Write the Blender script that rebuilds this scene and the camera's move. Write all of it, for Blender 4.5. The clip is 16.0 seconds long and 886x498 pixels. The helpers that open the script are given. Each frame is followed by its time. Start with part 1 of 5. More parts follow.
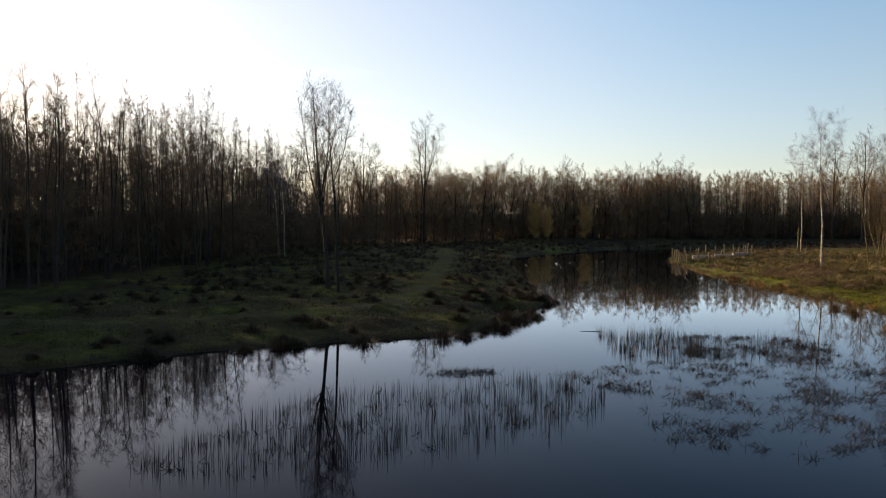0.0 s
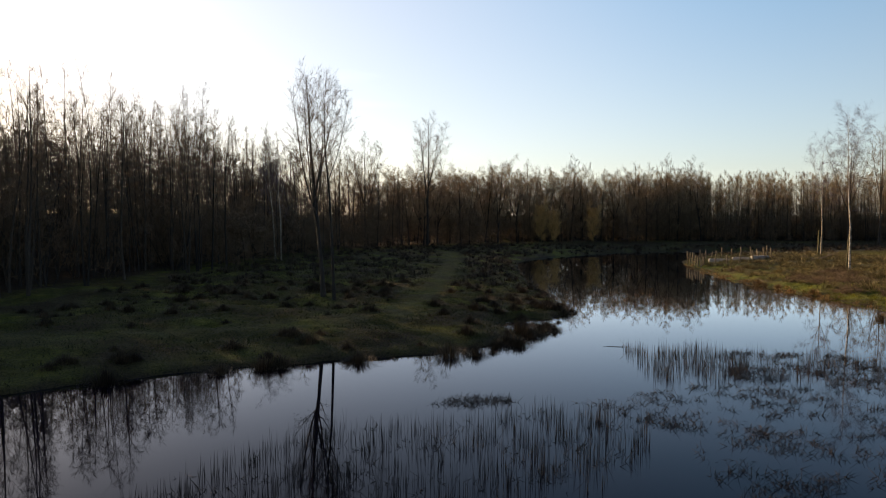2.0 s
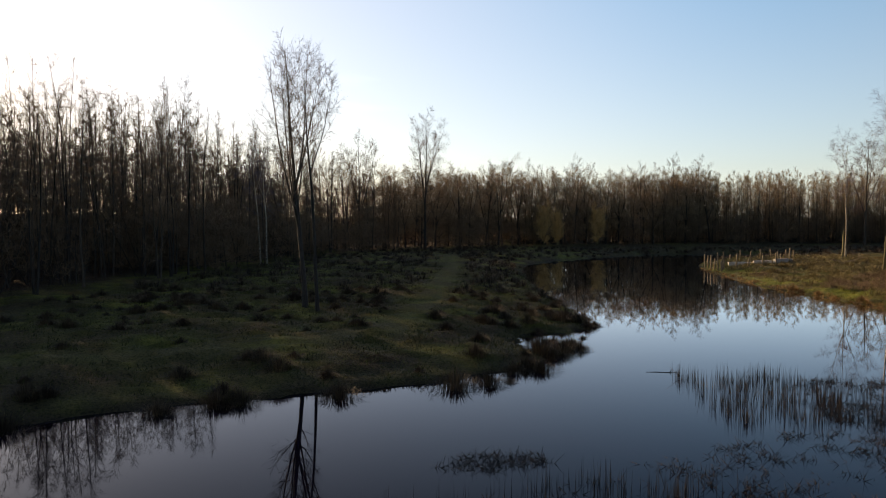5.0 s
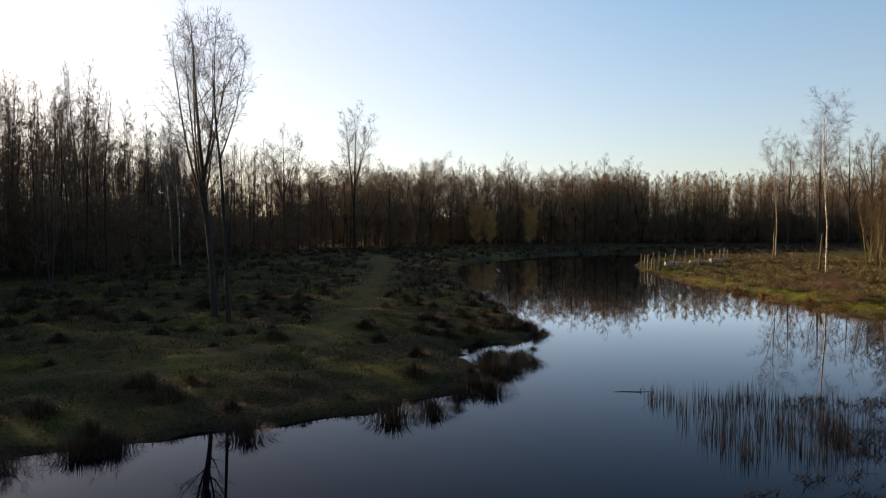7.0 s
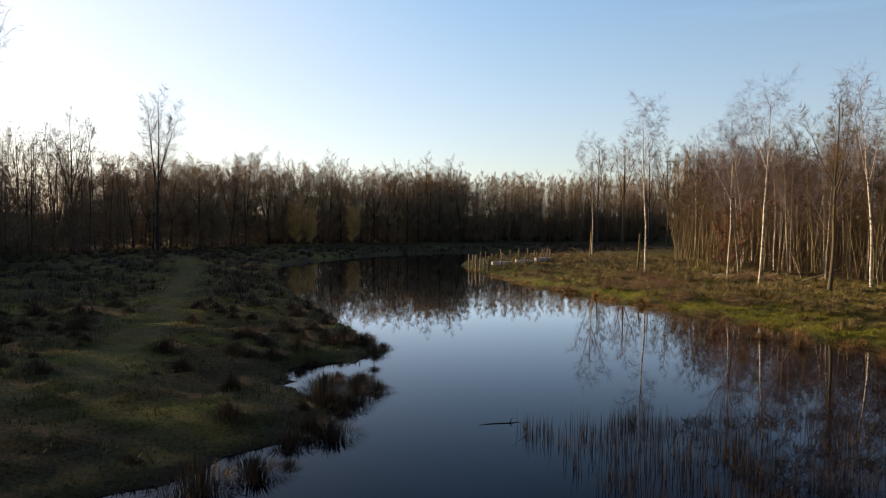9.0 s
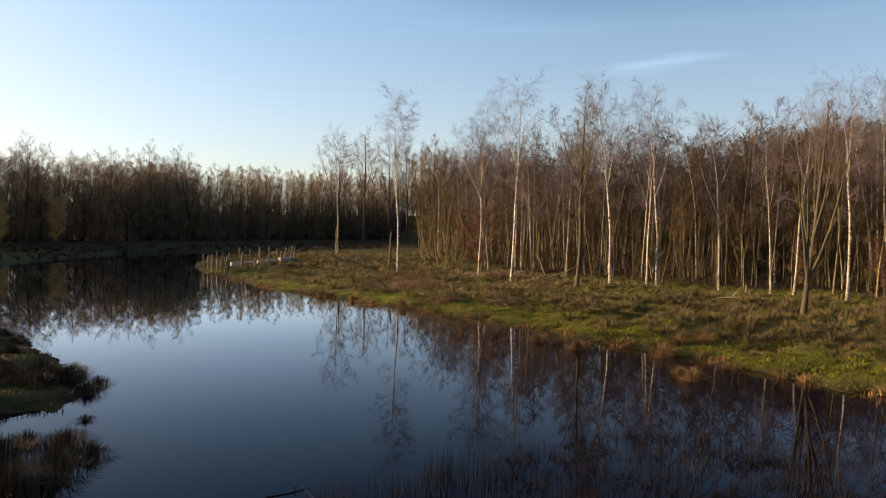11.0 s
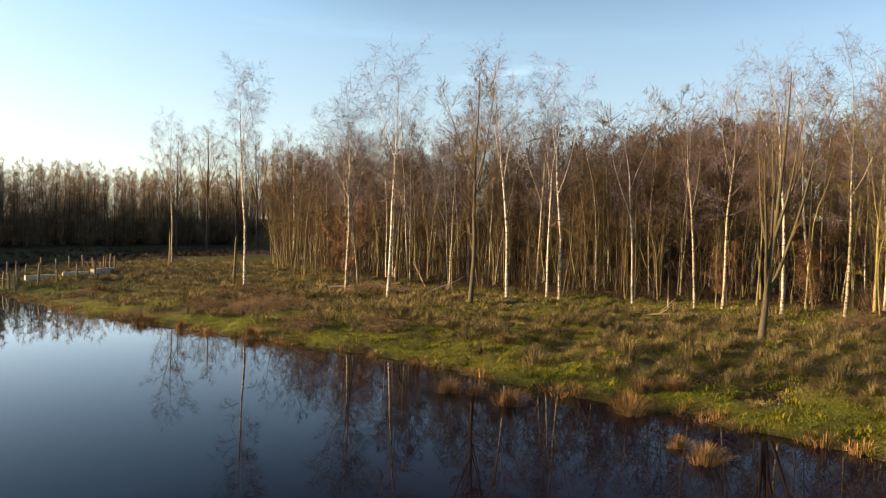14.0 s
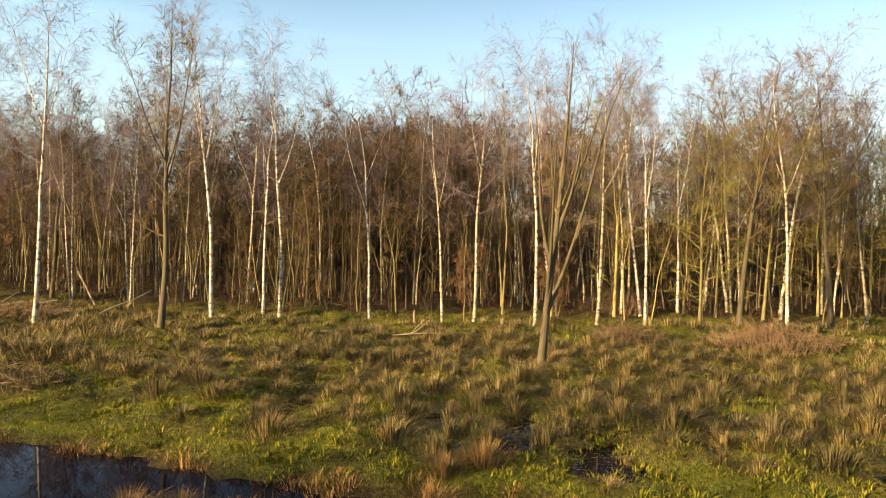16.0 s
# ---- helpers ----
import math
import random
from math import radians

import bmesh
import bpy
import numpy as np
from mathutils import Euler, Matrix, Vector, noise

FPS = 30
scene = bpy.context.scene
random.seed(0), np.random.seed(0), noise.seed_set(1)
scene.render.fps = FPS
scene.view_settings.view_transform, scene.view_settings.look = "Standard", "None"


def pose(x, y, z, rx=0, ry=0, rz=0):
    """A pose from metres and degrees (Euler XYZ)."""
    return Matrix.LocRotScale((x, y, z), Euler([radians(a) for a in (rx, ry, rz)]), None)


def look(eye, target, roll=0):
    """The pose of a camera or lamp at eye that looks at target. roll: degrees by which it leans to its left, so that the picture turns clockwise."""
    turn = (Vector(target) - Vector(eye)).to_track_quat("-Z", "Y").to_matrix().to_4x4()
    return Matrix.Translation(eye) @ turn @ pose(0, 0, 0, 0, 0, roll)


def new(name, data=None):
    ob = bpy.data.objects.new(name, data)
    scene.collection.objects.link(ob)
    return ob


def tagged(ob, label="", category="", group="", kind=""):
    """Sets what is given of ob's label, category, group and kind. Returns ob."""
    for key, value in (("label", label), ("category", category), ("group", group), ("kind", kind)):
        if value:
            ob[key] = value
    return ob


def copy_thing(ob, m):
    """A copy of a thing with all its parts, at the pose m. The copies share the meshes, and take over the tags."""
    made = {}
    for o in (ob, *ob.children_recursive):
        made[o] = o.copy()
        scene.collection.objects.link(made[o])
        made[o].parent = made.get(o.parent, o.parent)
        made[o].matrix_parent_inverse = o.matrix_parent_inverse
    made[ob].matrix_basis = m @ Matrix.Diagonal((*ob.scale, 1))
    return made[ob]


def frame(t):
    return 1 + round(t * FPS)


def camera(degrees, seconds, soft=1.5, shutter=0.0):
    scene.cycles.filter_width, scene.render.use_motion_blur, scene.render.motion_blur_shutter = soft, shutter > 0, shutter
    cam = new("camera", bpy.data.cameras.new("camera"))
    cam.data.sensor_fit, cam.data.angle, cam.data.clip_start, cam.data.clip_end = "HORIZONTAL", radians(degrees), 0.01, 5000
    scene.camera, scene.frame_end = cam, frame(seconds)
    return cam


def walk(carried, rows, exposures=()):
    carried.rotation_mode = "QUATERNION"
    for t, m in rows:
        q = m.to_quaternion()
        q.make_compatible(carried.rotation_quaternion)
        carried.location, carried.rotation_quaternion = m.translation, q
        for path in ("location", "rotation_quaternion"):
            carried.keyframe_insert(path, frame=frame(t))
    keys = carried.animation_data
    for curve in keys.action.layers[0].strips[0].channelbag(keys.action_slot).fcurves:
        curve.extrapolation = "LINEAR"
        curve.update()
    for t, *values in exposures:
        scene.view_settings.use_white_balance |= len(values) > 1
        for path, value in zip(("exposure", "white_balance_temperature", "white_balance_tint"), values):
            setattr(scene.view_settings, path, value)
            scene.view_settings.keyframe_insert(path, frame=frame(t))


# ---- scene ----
cam = camera(63.7, 16.0, soft=1.15)
METRES, EYE, TILT, LEAN, TURN = 36.0, 4.95, -2.6, 0.0, 0.0
ROWS = [
    (0.0, 0.0, 0.0, 0.0, 0.0, 0.0, 0.0),
    (0.5, -0.0003, 0.0221, 0.0012, 0.07, 0.04, 0.05),
    (1.0, -0.001, 0.0462, 0.0022, 0.13, 0.08, 0.06),
    (1.5, -0.0021, 0.0711, 0.0028, 0.2, 0.13, 0.07),
    (2.0, -0.003, 0.096, 0.0028, 0.26, 0.19, 0.08),
    (2.5, -0.0037, 0.1203, 0.0028, 0.31, 0.24, 0.09),
    (3.0, -0.0045, 0.1452, 0.0025, 0.37, 0.3, 0.11),
    (5.5, -0.0107, 0.2686, 0.0022, -0.32, 0.47, 0.16),
    (6.0, -0.0116, 0.293, 0.0023, -1.26, 0.48, 0.17),
    (6.5, -0.0119, 0.3179, 0.0029, -3.49, 0.44, 0.21),
    (7.0, -0.0119, 0.344, 0.0032, -5.64, 0.43, 0.28),
    (7.5, -0.0119, 0.3703, 0.0047, -8.37, 0.36, 0.33),
    (8.0, -0.0108, 0.3972, 0.005, -11.49, 0.37, 0.48),
    (8.5, -0.0094, 0.4248, 0.0064, -15.4, 0.33, 0.61),
    (9.0, -0.0056, 0.454, 0.007, -20.13, 0.24, 0.61),
    (9.5, -0.0011, 0.4826, 0.0077, -26.42, 0.1, 0.74),
    (10.0, 0.0045, 0.5111, 0.0089, -33.59, -0.09, 0.81),
    (12.5, 0.0807, 0.6555, 0.0125, -44.38, -0.12, 1.15),
    (13.0, 0.1063, 0.6856, 0.0136, -46.14, -0.11, 1.23),
    (13.5, 0.1355, 0.7166, 0.0143, -48.68, -0.1, 1.26),
    (14.0, 0.1697, 0.748, 0.0148, -52.98, -0.13, 1.32),
    (14.5, 0.2057, 0.779, 0.017, -57.95, -0.3, 1.39),
    (15.0, 0.2443, 0.8088, 0.0187, -63.4, -0.44, 1.45),
    (15.5, 0.2853, 0.8369, 0.0198, -69.32, -0.57, 1.49),
    (16.0, 0.3272, 0.8615, 0.0213, -77.08, -0.9, 1.54),
]
walk(cam, [(t, pose(0, 0, EYE, TILT, LEAN, TURN) @ pose(METRES * x, METRES * y, METRES * z, 90 + pitch, roll, yaw)) for t, x, y, z, yaw, pitch, roll in ROWS],
     exposures=[(0.0, 0.86, 7250, 19), (6.5, 0.88, 7250, 20), (9.0, 1.04, 7250, 21), (10.0, 1.06, 7250, 21), (13.0, 1.36, 7600, 18), (14.5, 1.64, 7950, 15), (16.0, 1.92, 8400, 12)])

# ---- sky, sun, exposure ----
SUN_YAW, SUN_UP = 46.0, 13.3
world = bpy.data.worlds.new("sky")
scene.world = world
world.use_nodes = True
wn = world.node_tree
sky = wn.nodes.new("ShaderNodeTexSky")
sky.sky_type = "NISHITA"
sky.sun_disc = False
sky.sun_elevation, sky.sun_rotation = radians(SUN_UP), radians(-SUN_YAW)
sky.air_density, sky.dust_density, sky.ozone_density = 1.0, 0.8, 3.0
wn.nodes["Background"].inputs["Strength"].default_value = 0.07
# a thin high veil of cirrus over the clear sky, with a few faint streaks
heading = wn.nodes.new("ShaderNodeTexCoord").outputs["Generated"]
drawn = wn.nodes.new("ShaderNodeMapping")
drawn.inputs["Rotation"].default_value = (0.1, 0.12, 0.5)
drawn.inputs["Scale"].default_value = (1.6, 1.6, 17.0)
wn.links.new(heading, drawn.inputs[0])
streaks = wn.nodes.new("ShaderNodeTexNoise")
streaks.inputs["Scale"].default_value, streaks.inputs["Detail"].default_value = 1.5, 5.0
wn.links.new(drawn.outputs[0], streaks.inputs["Vector"])
thick = wn.nodes.new("ShaderNodeMapRange")
thick.inputs["From Min"].default_value, thick.inputs["From Max"].default_value = 0.62, 0.78
thick.inputs["To Min"].default_value, thick.inputs["To Max"].default_value = 2.05, 2.5
wn.links.new(streaks.outputs["Fac"], thick.inputs["Value"])
veil = wn.nodes.new("ShaderNodeVectorMath")
veil.operation = "SCALE"
tone = wn.nodes.new("ShaderNodeValToRGB")
for e, at, colour in zip(tone.color_ramp.elements, (0.03, 0.42), ((0.75, 0.86, 0.83, 1), (0.10, 0.56, 1.0, 1))):
    e.position, e.color = at, colour
# the veil is haze towards the horizon and thins out overhead
parts_of = wn.nodes.new("ShaderNodeSeparateXYZ")
wn.links.new(heading, parts_of.inputs[0])
thin = wn.nodes.new("ShaderNodeMapRange")
thin.inputs["From Min"].default_value, thin.inputs["From Max"].default_value = 0.25, 0.39
thin.inputs["To Min"].default_value, thin.inputs["To Max"].default_value = 1.0, 0.0
wn.links.new(parts_of.outputs["Z"], tone.inputs[0])
# thin ice cloud scatters forwards: whiter and brighter towards the sun
towards = wn.nodes.new("ShaderNodeVectorMath")
towards.operation = "DOT_PRODUCT"
wn.links.new(heading, towards.inputs[0])
towards.inputs[1].default_value = (-math.sin(radians(SUN_YAW)), math.cos(radians(SUN_YAW)), 0.0)
near_sun = wn.nodes.new("ShaderNodeMapRange")
near_sun.interpolation_type = "SMOOTHSTEP"
near_sun.inputs["From Min"].default_value, near_sun.inputs["From Max"].default_value = 0.25, 1.0
wn.links.new(towards.outputs["Value"], near_sun.inputs["Value"])
lifted = wn.nodes.new("ShaderNodeMapRange")
lifted.inputs["From Min"].default_value, lifted.inputs["From Max"].default_value = -0.1, 0.65
lifted.inputs["To Min"].default_value, lifted.inputs["To Max"].default_value = 1.0, 0.5
wn.links.new(towards.outputs["Value"], lifted.inputs["Value"])
reached = wn.nodes.new("ShaderNodeMath")
reached.operation = "MULTIPLY"
wn.links.new(parts_of.outputs["Z"], reached.inputs[0])
wn.links.new(lifted.outputs[0], reached.inputs[1])
wn.links.new(reached.outputs[0], thin.inputs["Value"])
white = wn.nodes.new("ShaderNodeMix")
white.data_type = "RGBA"
wn.links.new(near_sun.outputs[0], white.inputs[0])
wn.links.new(tone.outputs[0], white.inputs[6])
white.inputs[7].default_value = (0.90, 0.885, 0.81, 1)
wn.links.new(white.outputs[2], veil.inputs[0])
gain = wn.nodes.new("ShaderNodeMapRange")
gain.interpolation_type = "SMOOTHSTEP"
gain.inputs["From Min"].default_value, gain.inputs["From Max"].default_value = -0.6, 0.95
gain.inputs["To Min"].default_value, gain.inputs["To Max"].default_value = 0.68, 2.0
wn.links.new(towards.outputs["Value"], gain.inputs["Value"])
# one long wisp of cloud
turned = heading
for angles in ((0, 0, radians(-32.2)), (0, radians(12.1), 0), (radians(6.0), 0, 0)):
    step = wn.nodes.new("ShaderNodeMapping")
    step.inputs["Rotation"].default_value = angles
    wn.links.new(turned, step.inputs[0])
    turned = step.outputs[0]
ragged = wn.nodes.new("ShaderNodeTexNoise")
ragged.inputs["Scale"].default_value, ragged.inputs["Detail"].default_value = 9.0, 5.0
wn.links.new(drawn.outputs[0], ragged.inputs["Vector"])
shape = wn.nodes.new("ShaderNodeVectorMath")
shape.operation = "MULTIPLY"
shape.inputs[1].default_value = (0.0, 9.0, 75.0)
wn.links.new(turned, shape.inputs[0])
length = wn.nodes.new("ShaderNodeVectorMath")
length.operation = "LENGTH"
wn.links.new(shape.outputs[0], length.inputs[0])
frayed = wn.nodes.new("ShaderNodeMath")
frayed.operation = "ADD"
wn.links.new(length.outputs["Value"], frayed.inputs[0])
wn.links.new(ragged.outputs["Fac"], frayed.inputs[1])
wisp = wn.nodes.new("ShaderNodeMapRange")
wisp.interpolation_type = "SMOOTHSTEP"
wisp.inputs["From Min"].default_value, wisp.inputs["From Max"].default_value = 0.3, 1.5
wisp.inputs["To Min"].default_value, wisp.inputs["To Max"].default_value = 1.7, 0.0
wn.links.new(frayed.outputs[0], wisp.inputs["Value"])
ahead = wn.nodes.new("ShaderNodeSeparateXYZ")
wn.links.new(turned, ahead.inputs[0])
one_side = wn.nodes.new("ShaderNodeMath")
one_side.operation = "GREATER_THAN"
wn.links.new(ahead.outputs["X"], one_side.inputs[0])
only = wn.nodes.new("ShaderNodeMath")
only.operation = "MULTIPLY"
wn.links.new(wisp.outputs[0], only.inputs[0])
wn.links.new(one_side.outputs[0], only.inputs[1])
with_wisp = wn.nodes.new("ShaderNodeMath")
with_wisp.operation = "ADD"
wn.links.new(thick.outputs[0], with_wisp.inputs[0])
wn.links.new(only.outputs[0], with_wisp.inputs[1])
heavy = wn.nodes.new("ShaderNodeMath")
heavy.operation = "MULTIPLY"
wn.links.new(with_wisp.outputs[0], heavy.inputs[0])
wn.links.new(gain.outputs[0], heavy.inputs[1])
amount = wn.nodes.new("ShaderNodeMath")
amount.operation = "MULTIPLY"
wn.links.new(heavy.outputs[0], amount.inputs[0])
wn.links.new(thin.outputs[0], amount.inputs[1])
wn.links.new(amount.outputs[0], veil.inputs["Scale"])
both = wn.nodes.new("ShaderNodeVectorMath")
both.operation = "ADD"
wn.links.new(sky.outputs[0], both.inputs[0])
wn.links.new(veil.outputs[0], both.inputs[1])
wn.links.new(both.outputs[0], wn.nodes["Background"].inputs["Color"])

sun = new("sun", bpy.data.lights.new("sun", "SUN"))
sun.data.energy, sun.data.angle, sun.data.color = 5.0, radians(0.6), (1.0, 0.74, 0.445)
sun_from = Vector((-math.sin(radians(SUN_YAW)) * math.cos(radians(SUN_UP)), math.cos(radians(SUN_YAW)) * math.cos(radians(SUN_UP)), math.sin(radians(SUN_UP))))
sun.matrix_world = look(sun_from * 300, (0, 0, 0))

# ---- materials ----


def material(name):
    m = bpy.data.materials.new(name)
    m.use_nodes = True
    return m, m.node_tree, m.node_tree.nodes["Principled BSDF"]


def node(tree, kind, **values):
    n = tree.nodes.new(kind)
    for key, value in values.items():
        n.inputs[key.replace("_", " ")].default_value = value
    return n


def ramp(tree, source, stops):
    n = tree.nodes.new("ShaderNodeValToRGB")
    while len(n.color_ramp.elements) < len(stops):
        n.color_ramp.elements.new(0.5)
    for e, (at, colour) in zip(n.color_ramp.elements, stops):
        e.position, e.color = at, (*colour, 1)
    tree.links.new(source, n.inputs[0])
    return n.outputs[0]


def mixed(tree, factor, a, b, mode="MIX"):
    n = tree.nodes.new("ShaderNodeMix")
    n.data_type, n.blend_type = "RGBA", mode
    for socket, value in ((n.inputs[0], factor), (n.inputs[6], a), (n.inputs[7], b)):
        if isinstance(value, bpy.types.NodeSocket):
            tree.links.new(value, socket)
        else:
            socket.default_value = value if isinstance(value, (int, float)) else (*value, 1)
    return n.outputs[2]


def noise_of(tree, vector, scale, detail=4.0, rough=0.6):
    n = node(tree, "ShaderNodeTexNoise", Scale=scale, Detail=detail, Roughness=rough)
    if vector is not None:
        tree.links.new(vector, n.inputs["Vector"])
    return n.outputs["Fac"]


def relief(tree, bsdf, height, strength, distance):
    n = node(tree, "ShaderNodeBump", Strength=strength, Distance=distance)
    tree.links.new(height, n.inputs["Height"])
    tree.links.new(n.outputs[0], bsdf.inputs["Normal"])


def stretched(tree, vector, scale):
    n = tree.nodes.new("ShaderNodeVectorMath")
    n.operation = "MULTIPLY"
    tree.links.new(vector, n.inputs[0])
    n.inputs[1].default_value = scale
    return n.outputs[0]


def bark_material(name, base, light, dark, moss=None):
    m, t, b = material(name)
    at = t.nodes.new("ShaderNodeTexCoord").outputs["Object"]
    grain = noise_of(t, stretched(t, at, (22, 22, 3.5)), 1.0, 5)
    patch = noise_of(t, at, 1.3, 3)
    col = ramp(t, grain, [(0.3, dark), (0.5, base), (0.72, light)])
    if moss:
        col = mixed(t, ramp(t, patch, [(0.4, (0, 0, 0)), (0.62, (0.85, 0.85, 0.85))]), col, moss)
    # tone differs per tree; the dim end also paints trunks in their neighbours' shade
    rnd = t.nodes.new("ShaderNodeObjectInfo").outputs["Random"]
    col = mixed(t, 1.0, col, ramp(t, rnd, [(0, (0.3, 0.3, 0.3)), (0.6, (0.66, 0.66, 0.64)), (1, (1.25, 1.2, 1.1))]), "MULTIPLY")
    t.links.new(col, b.inputs["Base Color"])
    b.inputs["Roughness"].default_value = 0.85
    relief(t, b, grain, 0.6, 0.02)
    return m


def birch_material():
    m, t, b = material("birch_bark")
    at = t.nodes.new("ShaderNodeTexCoord").outputs["Object"]
    rings = noise_of(t, stretched(t, at, (4.5, 4.5, 7)), 1.0, 4, 0.75)
    patch = noise_of(t, stretched(t, at, (5, 5, 1.1)), 1.0, 3)
    col = ramp(t, rings, [(0.42, (0.03, 0.025, 0.02)), (0.48, (0.46, 0.43, 0.38)), (0.64, (0.74, 0.71, 0.65))])
    col = mixed(t, ramp(t, patch, [(0.46, (0, 0, 0)), (0.66, (0.85, 0.85, 0.85))]), col, (0.20, 0.17, 0.09))
    rnd = t.nodes.new("ShaderNodeObjectInfo").outputs["Random"]
    col = mixed(t, 1.0, col, ramp(t, rnd, [(0, (0.42, 0.39, 0.28)), (0.4, (0.62, 0.59, 0.50)), (0.75, (0.9, 0.88, 0.84)), (1, (1.05, 1.04, 1.02))]), "MULTIPLY")
    t.links.new(col, b.inputs["Base Color"])
    b.inputs["Roughness"].default_value = 0.7
    relief(t, b, rings, 0.4, 0.01)
    return m


def twig_material(name, a, c):
    m, t, b = material(name)
    at = t.nodes.new("ShaderNodeTexCoord").outputs["Object"]
    col = ramp(t, noise_of(t, at, 0.8, 3), [(0.35, a), (0.65, c)])
    rnd = t.nodes.new("ShaderNodeObjectInfo").outputs["Random"]
    col = mixed(t, 1.0, col, ramp(t, rnd, [(0, (0.75, 0.75, 0.75)), (1, (1.2, 1.15, 1.1))]), "MULTIPLY")
    t.links.new(col, b.inputs["Base Color"])
    b.inputs["Roughness"].default_value = 0.8
    b.inputs["Specular IOR Level"].default_value = 0.2
    return m


def blade_material(name, stops, through_light=0.25):
    m, t, b = material(name)
    isle = t.nodes.new("ShaderNodeNewGeometry").outputs["Random Per Island"]
    col = ramp(t, isle, stops)
    rnd = t.nodes.new("ShaderNodeObjectInfo").outputs["Random"]
    col = mixed(t, 1.0, col, ramp(t, rnd, [(0, (0.62, 0.62, 0.62)), (0.5, (0.95, 0.95, 0.9)), (1, (1.2, 1.12, 1.0))]), "MULTIPLY")
    patches = noise_of(t, t.nodes.new("ShaderNodeTexCoord").outputs["Object"], 0.9, 3)
    col = mixed(t, 1.0, col, ramp(t, patches, [(0.36, (0.48, 0.46, 0.44)), (0.5, (1, 1, 1)), (0.64, (1.38, 1.34, 1.3))]), "MULTIPLY")
    t.links.new(col, b.inputs["Base Color"])
    b.inputs["Roughness"].default_value = 0.7
    b.inputs["Specular IOR Level"].default_value = 0.15
    thin = t.nodes.new("ShaderNodeBsdfTranslucent")
    t.links.new(col, thin.inputs["Color"])
    mix = t.nodes.new("ShaderNodeMixShader")
    mix.inputs[0].default_value = through_light
    t.links.new(b.outputs[0], mix.inputs[1])
    t.links.new(thin.outputs[0], mix.inputs[2])
    t.links.new(mix.outputs[0], t.nodes["Material Output"].inputs["Surface"])
    return m


def ground_material():
    m, t, b = material("ground_soil_and_grass")
    at = t.nodes.new("ShaderNodeTexCoord").outputs["Object"]
    big, mid, fine = noise_of(t, at, 0.22, 4), noise_of(t, at, 1.4, 5), noise_of(t, at, 14.0, 6, 0.7)
    grass = ramp(t, mid, [(0.3, (0.050, 0.062, 0.008)), (0.5, (0.122, 0.142, 0.016)), (0.7, (0.212, 0.212, 0.028))])
    dry = ramp(t, fine, [(0.3, (0.045, 0.034, 0.014)), (0.7, (0.14, 0.105, 0.045))])
    col = mixed(t, ramp(t, big, [(0.45, (0, 0, 0)), (0.62, (0.8, 0.8, 0.8))]), grass, dry)
    # brown leaf litter, its tone lowered to hold the shade of the wood floor
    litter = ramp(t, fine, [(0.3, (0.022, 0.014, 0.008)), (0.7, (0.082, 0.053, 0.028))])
    n = t.nodes.new("ShaderNodeVertexColor")
    n.layer_name = "cover"
    split = t.nodes.new("ShaderNodeSeparateColor")
    t.links.new(n.outputs[0], split.inputs[0])
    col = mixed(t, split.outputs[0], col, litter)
    col = mixed(t, split.outputs[1], col, ramp(t, fine, [(0.3, (0.085, 0.09, 0.028)), (0.7, (0.165, 0.16, 0.058))]))
    col = mixed(t, split.outputs[2], col, ramp(t, fine, [(0.3, (0.018, 0.013, 0.008)), (0.7, (0.055, 0.038, 0.022))]))
    # darkens the fine bump's low spots: soil mottling plus painted shade between blades
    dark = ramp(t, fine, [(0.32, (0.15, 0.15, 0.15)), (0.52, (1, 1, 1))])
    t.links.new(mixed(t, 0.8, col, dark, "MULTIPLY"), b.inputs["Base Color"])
    b.inputs["Roughness"].default_value = 0.95
    b.inputs["Specular IOR Level"].default_value = 0.15
    relief(t, b, mixed(t, 0.5, fine, noise_of(t, at, 3.2, 4)), 1.0, 0.3)
    return m


def water_material():
    """A dark peaty body, tinted violet-blue for mirrored sky, under a mirror that grows fast towards grazing views."""
    m, t, b = material("pond_water")
    at = t.nodes.new("ShaderNodeTexCoord").outputs["Object"]
    murk = noise_of(t, at, 0.15, 3)
    # the violet-blue here stands in for deep sky reflected in the water
    t.links.new(ramp(t, murk, [(0.3, (0.0030, 0.0026, 0.0072)), (0.7, (0.0058, 0.0036, 0.0080))]), b.inputs["Base Color"])
    b.inputs["Roughness"].default_value, b.inputs["Specular IOR Level"].default_value = 0.9, 0.0
    ripple = noise_of(t, stretched(t, at, (1.0, 0.6, 1.0)), 2.2, 3, 0.5)
    relief(t, b, ripple, 0.03, 0.006)
    wet = t.nodes.new("ShaderNodeBsdfGlossy")
    wet.inputs["Roughness"].default_value = 0.012
    # bluish mirror tint, to deepen the reflected sky further
    wet.inputs["Color"].default_value = (0.90, 0.93, 1.0, 1)
    t.links.new(b.inputs["Normal"].links[0].from_socket, wet.inputs["Normal"])
    share = node(t, "ShaderNodeFresnel", IOR=1.33).outputs[0]
    for kind, value in (("POWER", 2.0), ("MULTIPLY", 3.6), ("MINIMUM", 0.93)):
        step = t.nodes.new("ShaderNodeMath")
        step.operation = kind
        t.links.new(share, step.inputs[0])
        step.inputs[1].default_value = value
        share = step.outputs[0]
    mix = t.nodes.new("ShaderNodeMixShader")
    t.links.new(share, mix.inputs[0])
    t.links.new(b.outputs[0], mix.inputs[1])
    t.links.new(wet.outputs[0], mix.inputs[2])
    t.links.new(mix.outputs[0], t.nodes["Material Output"].inputs["Surface"])
    return m


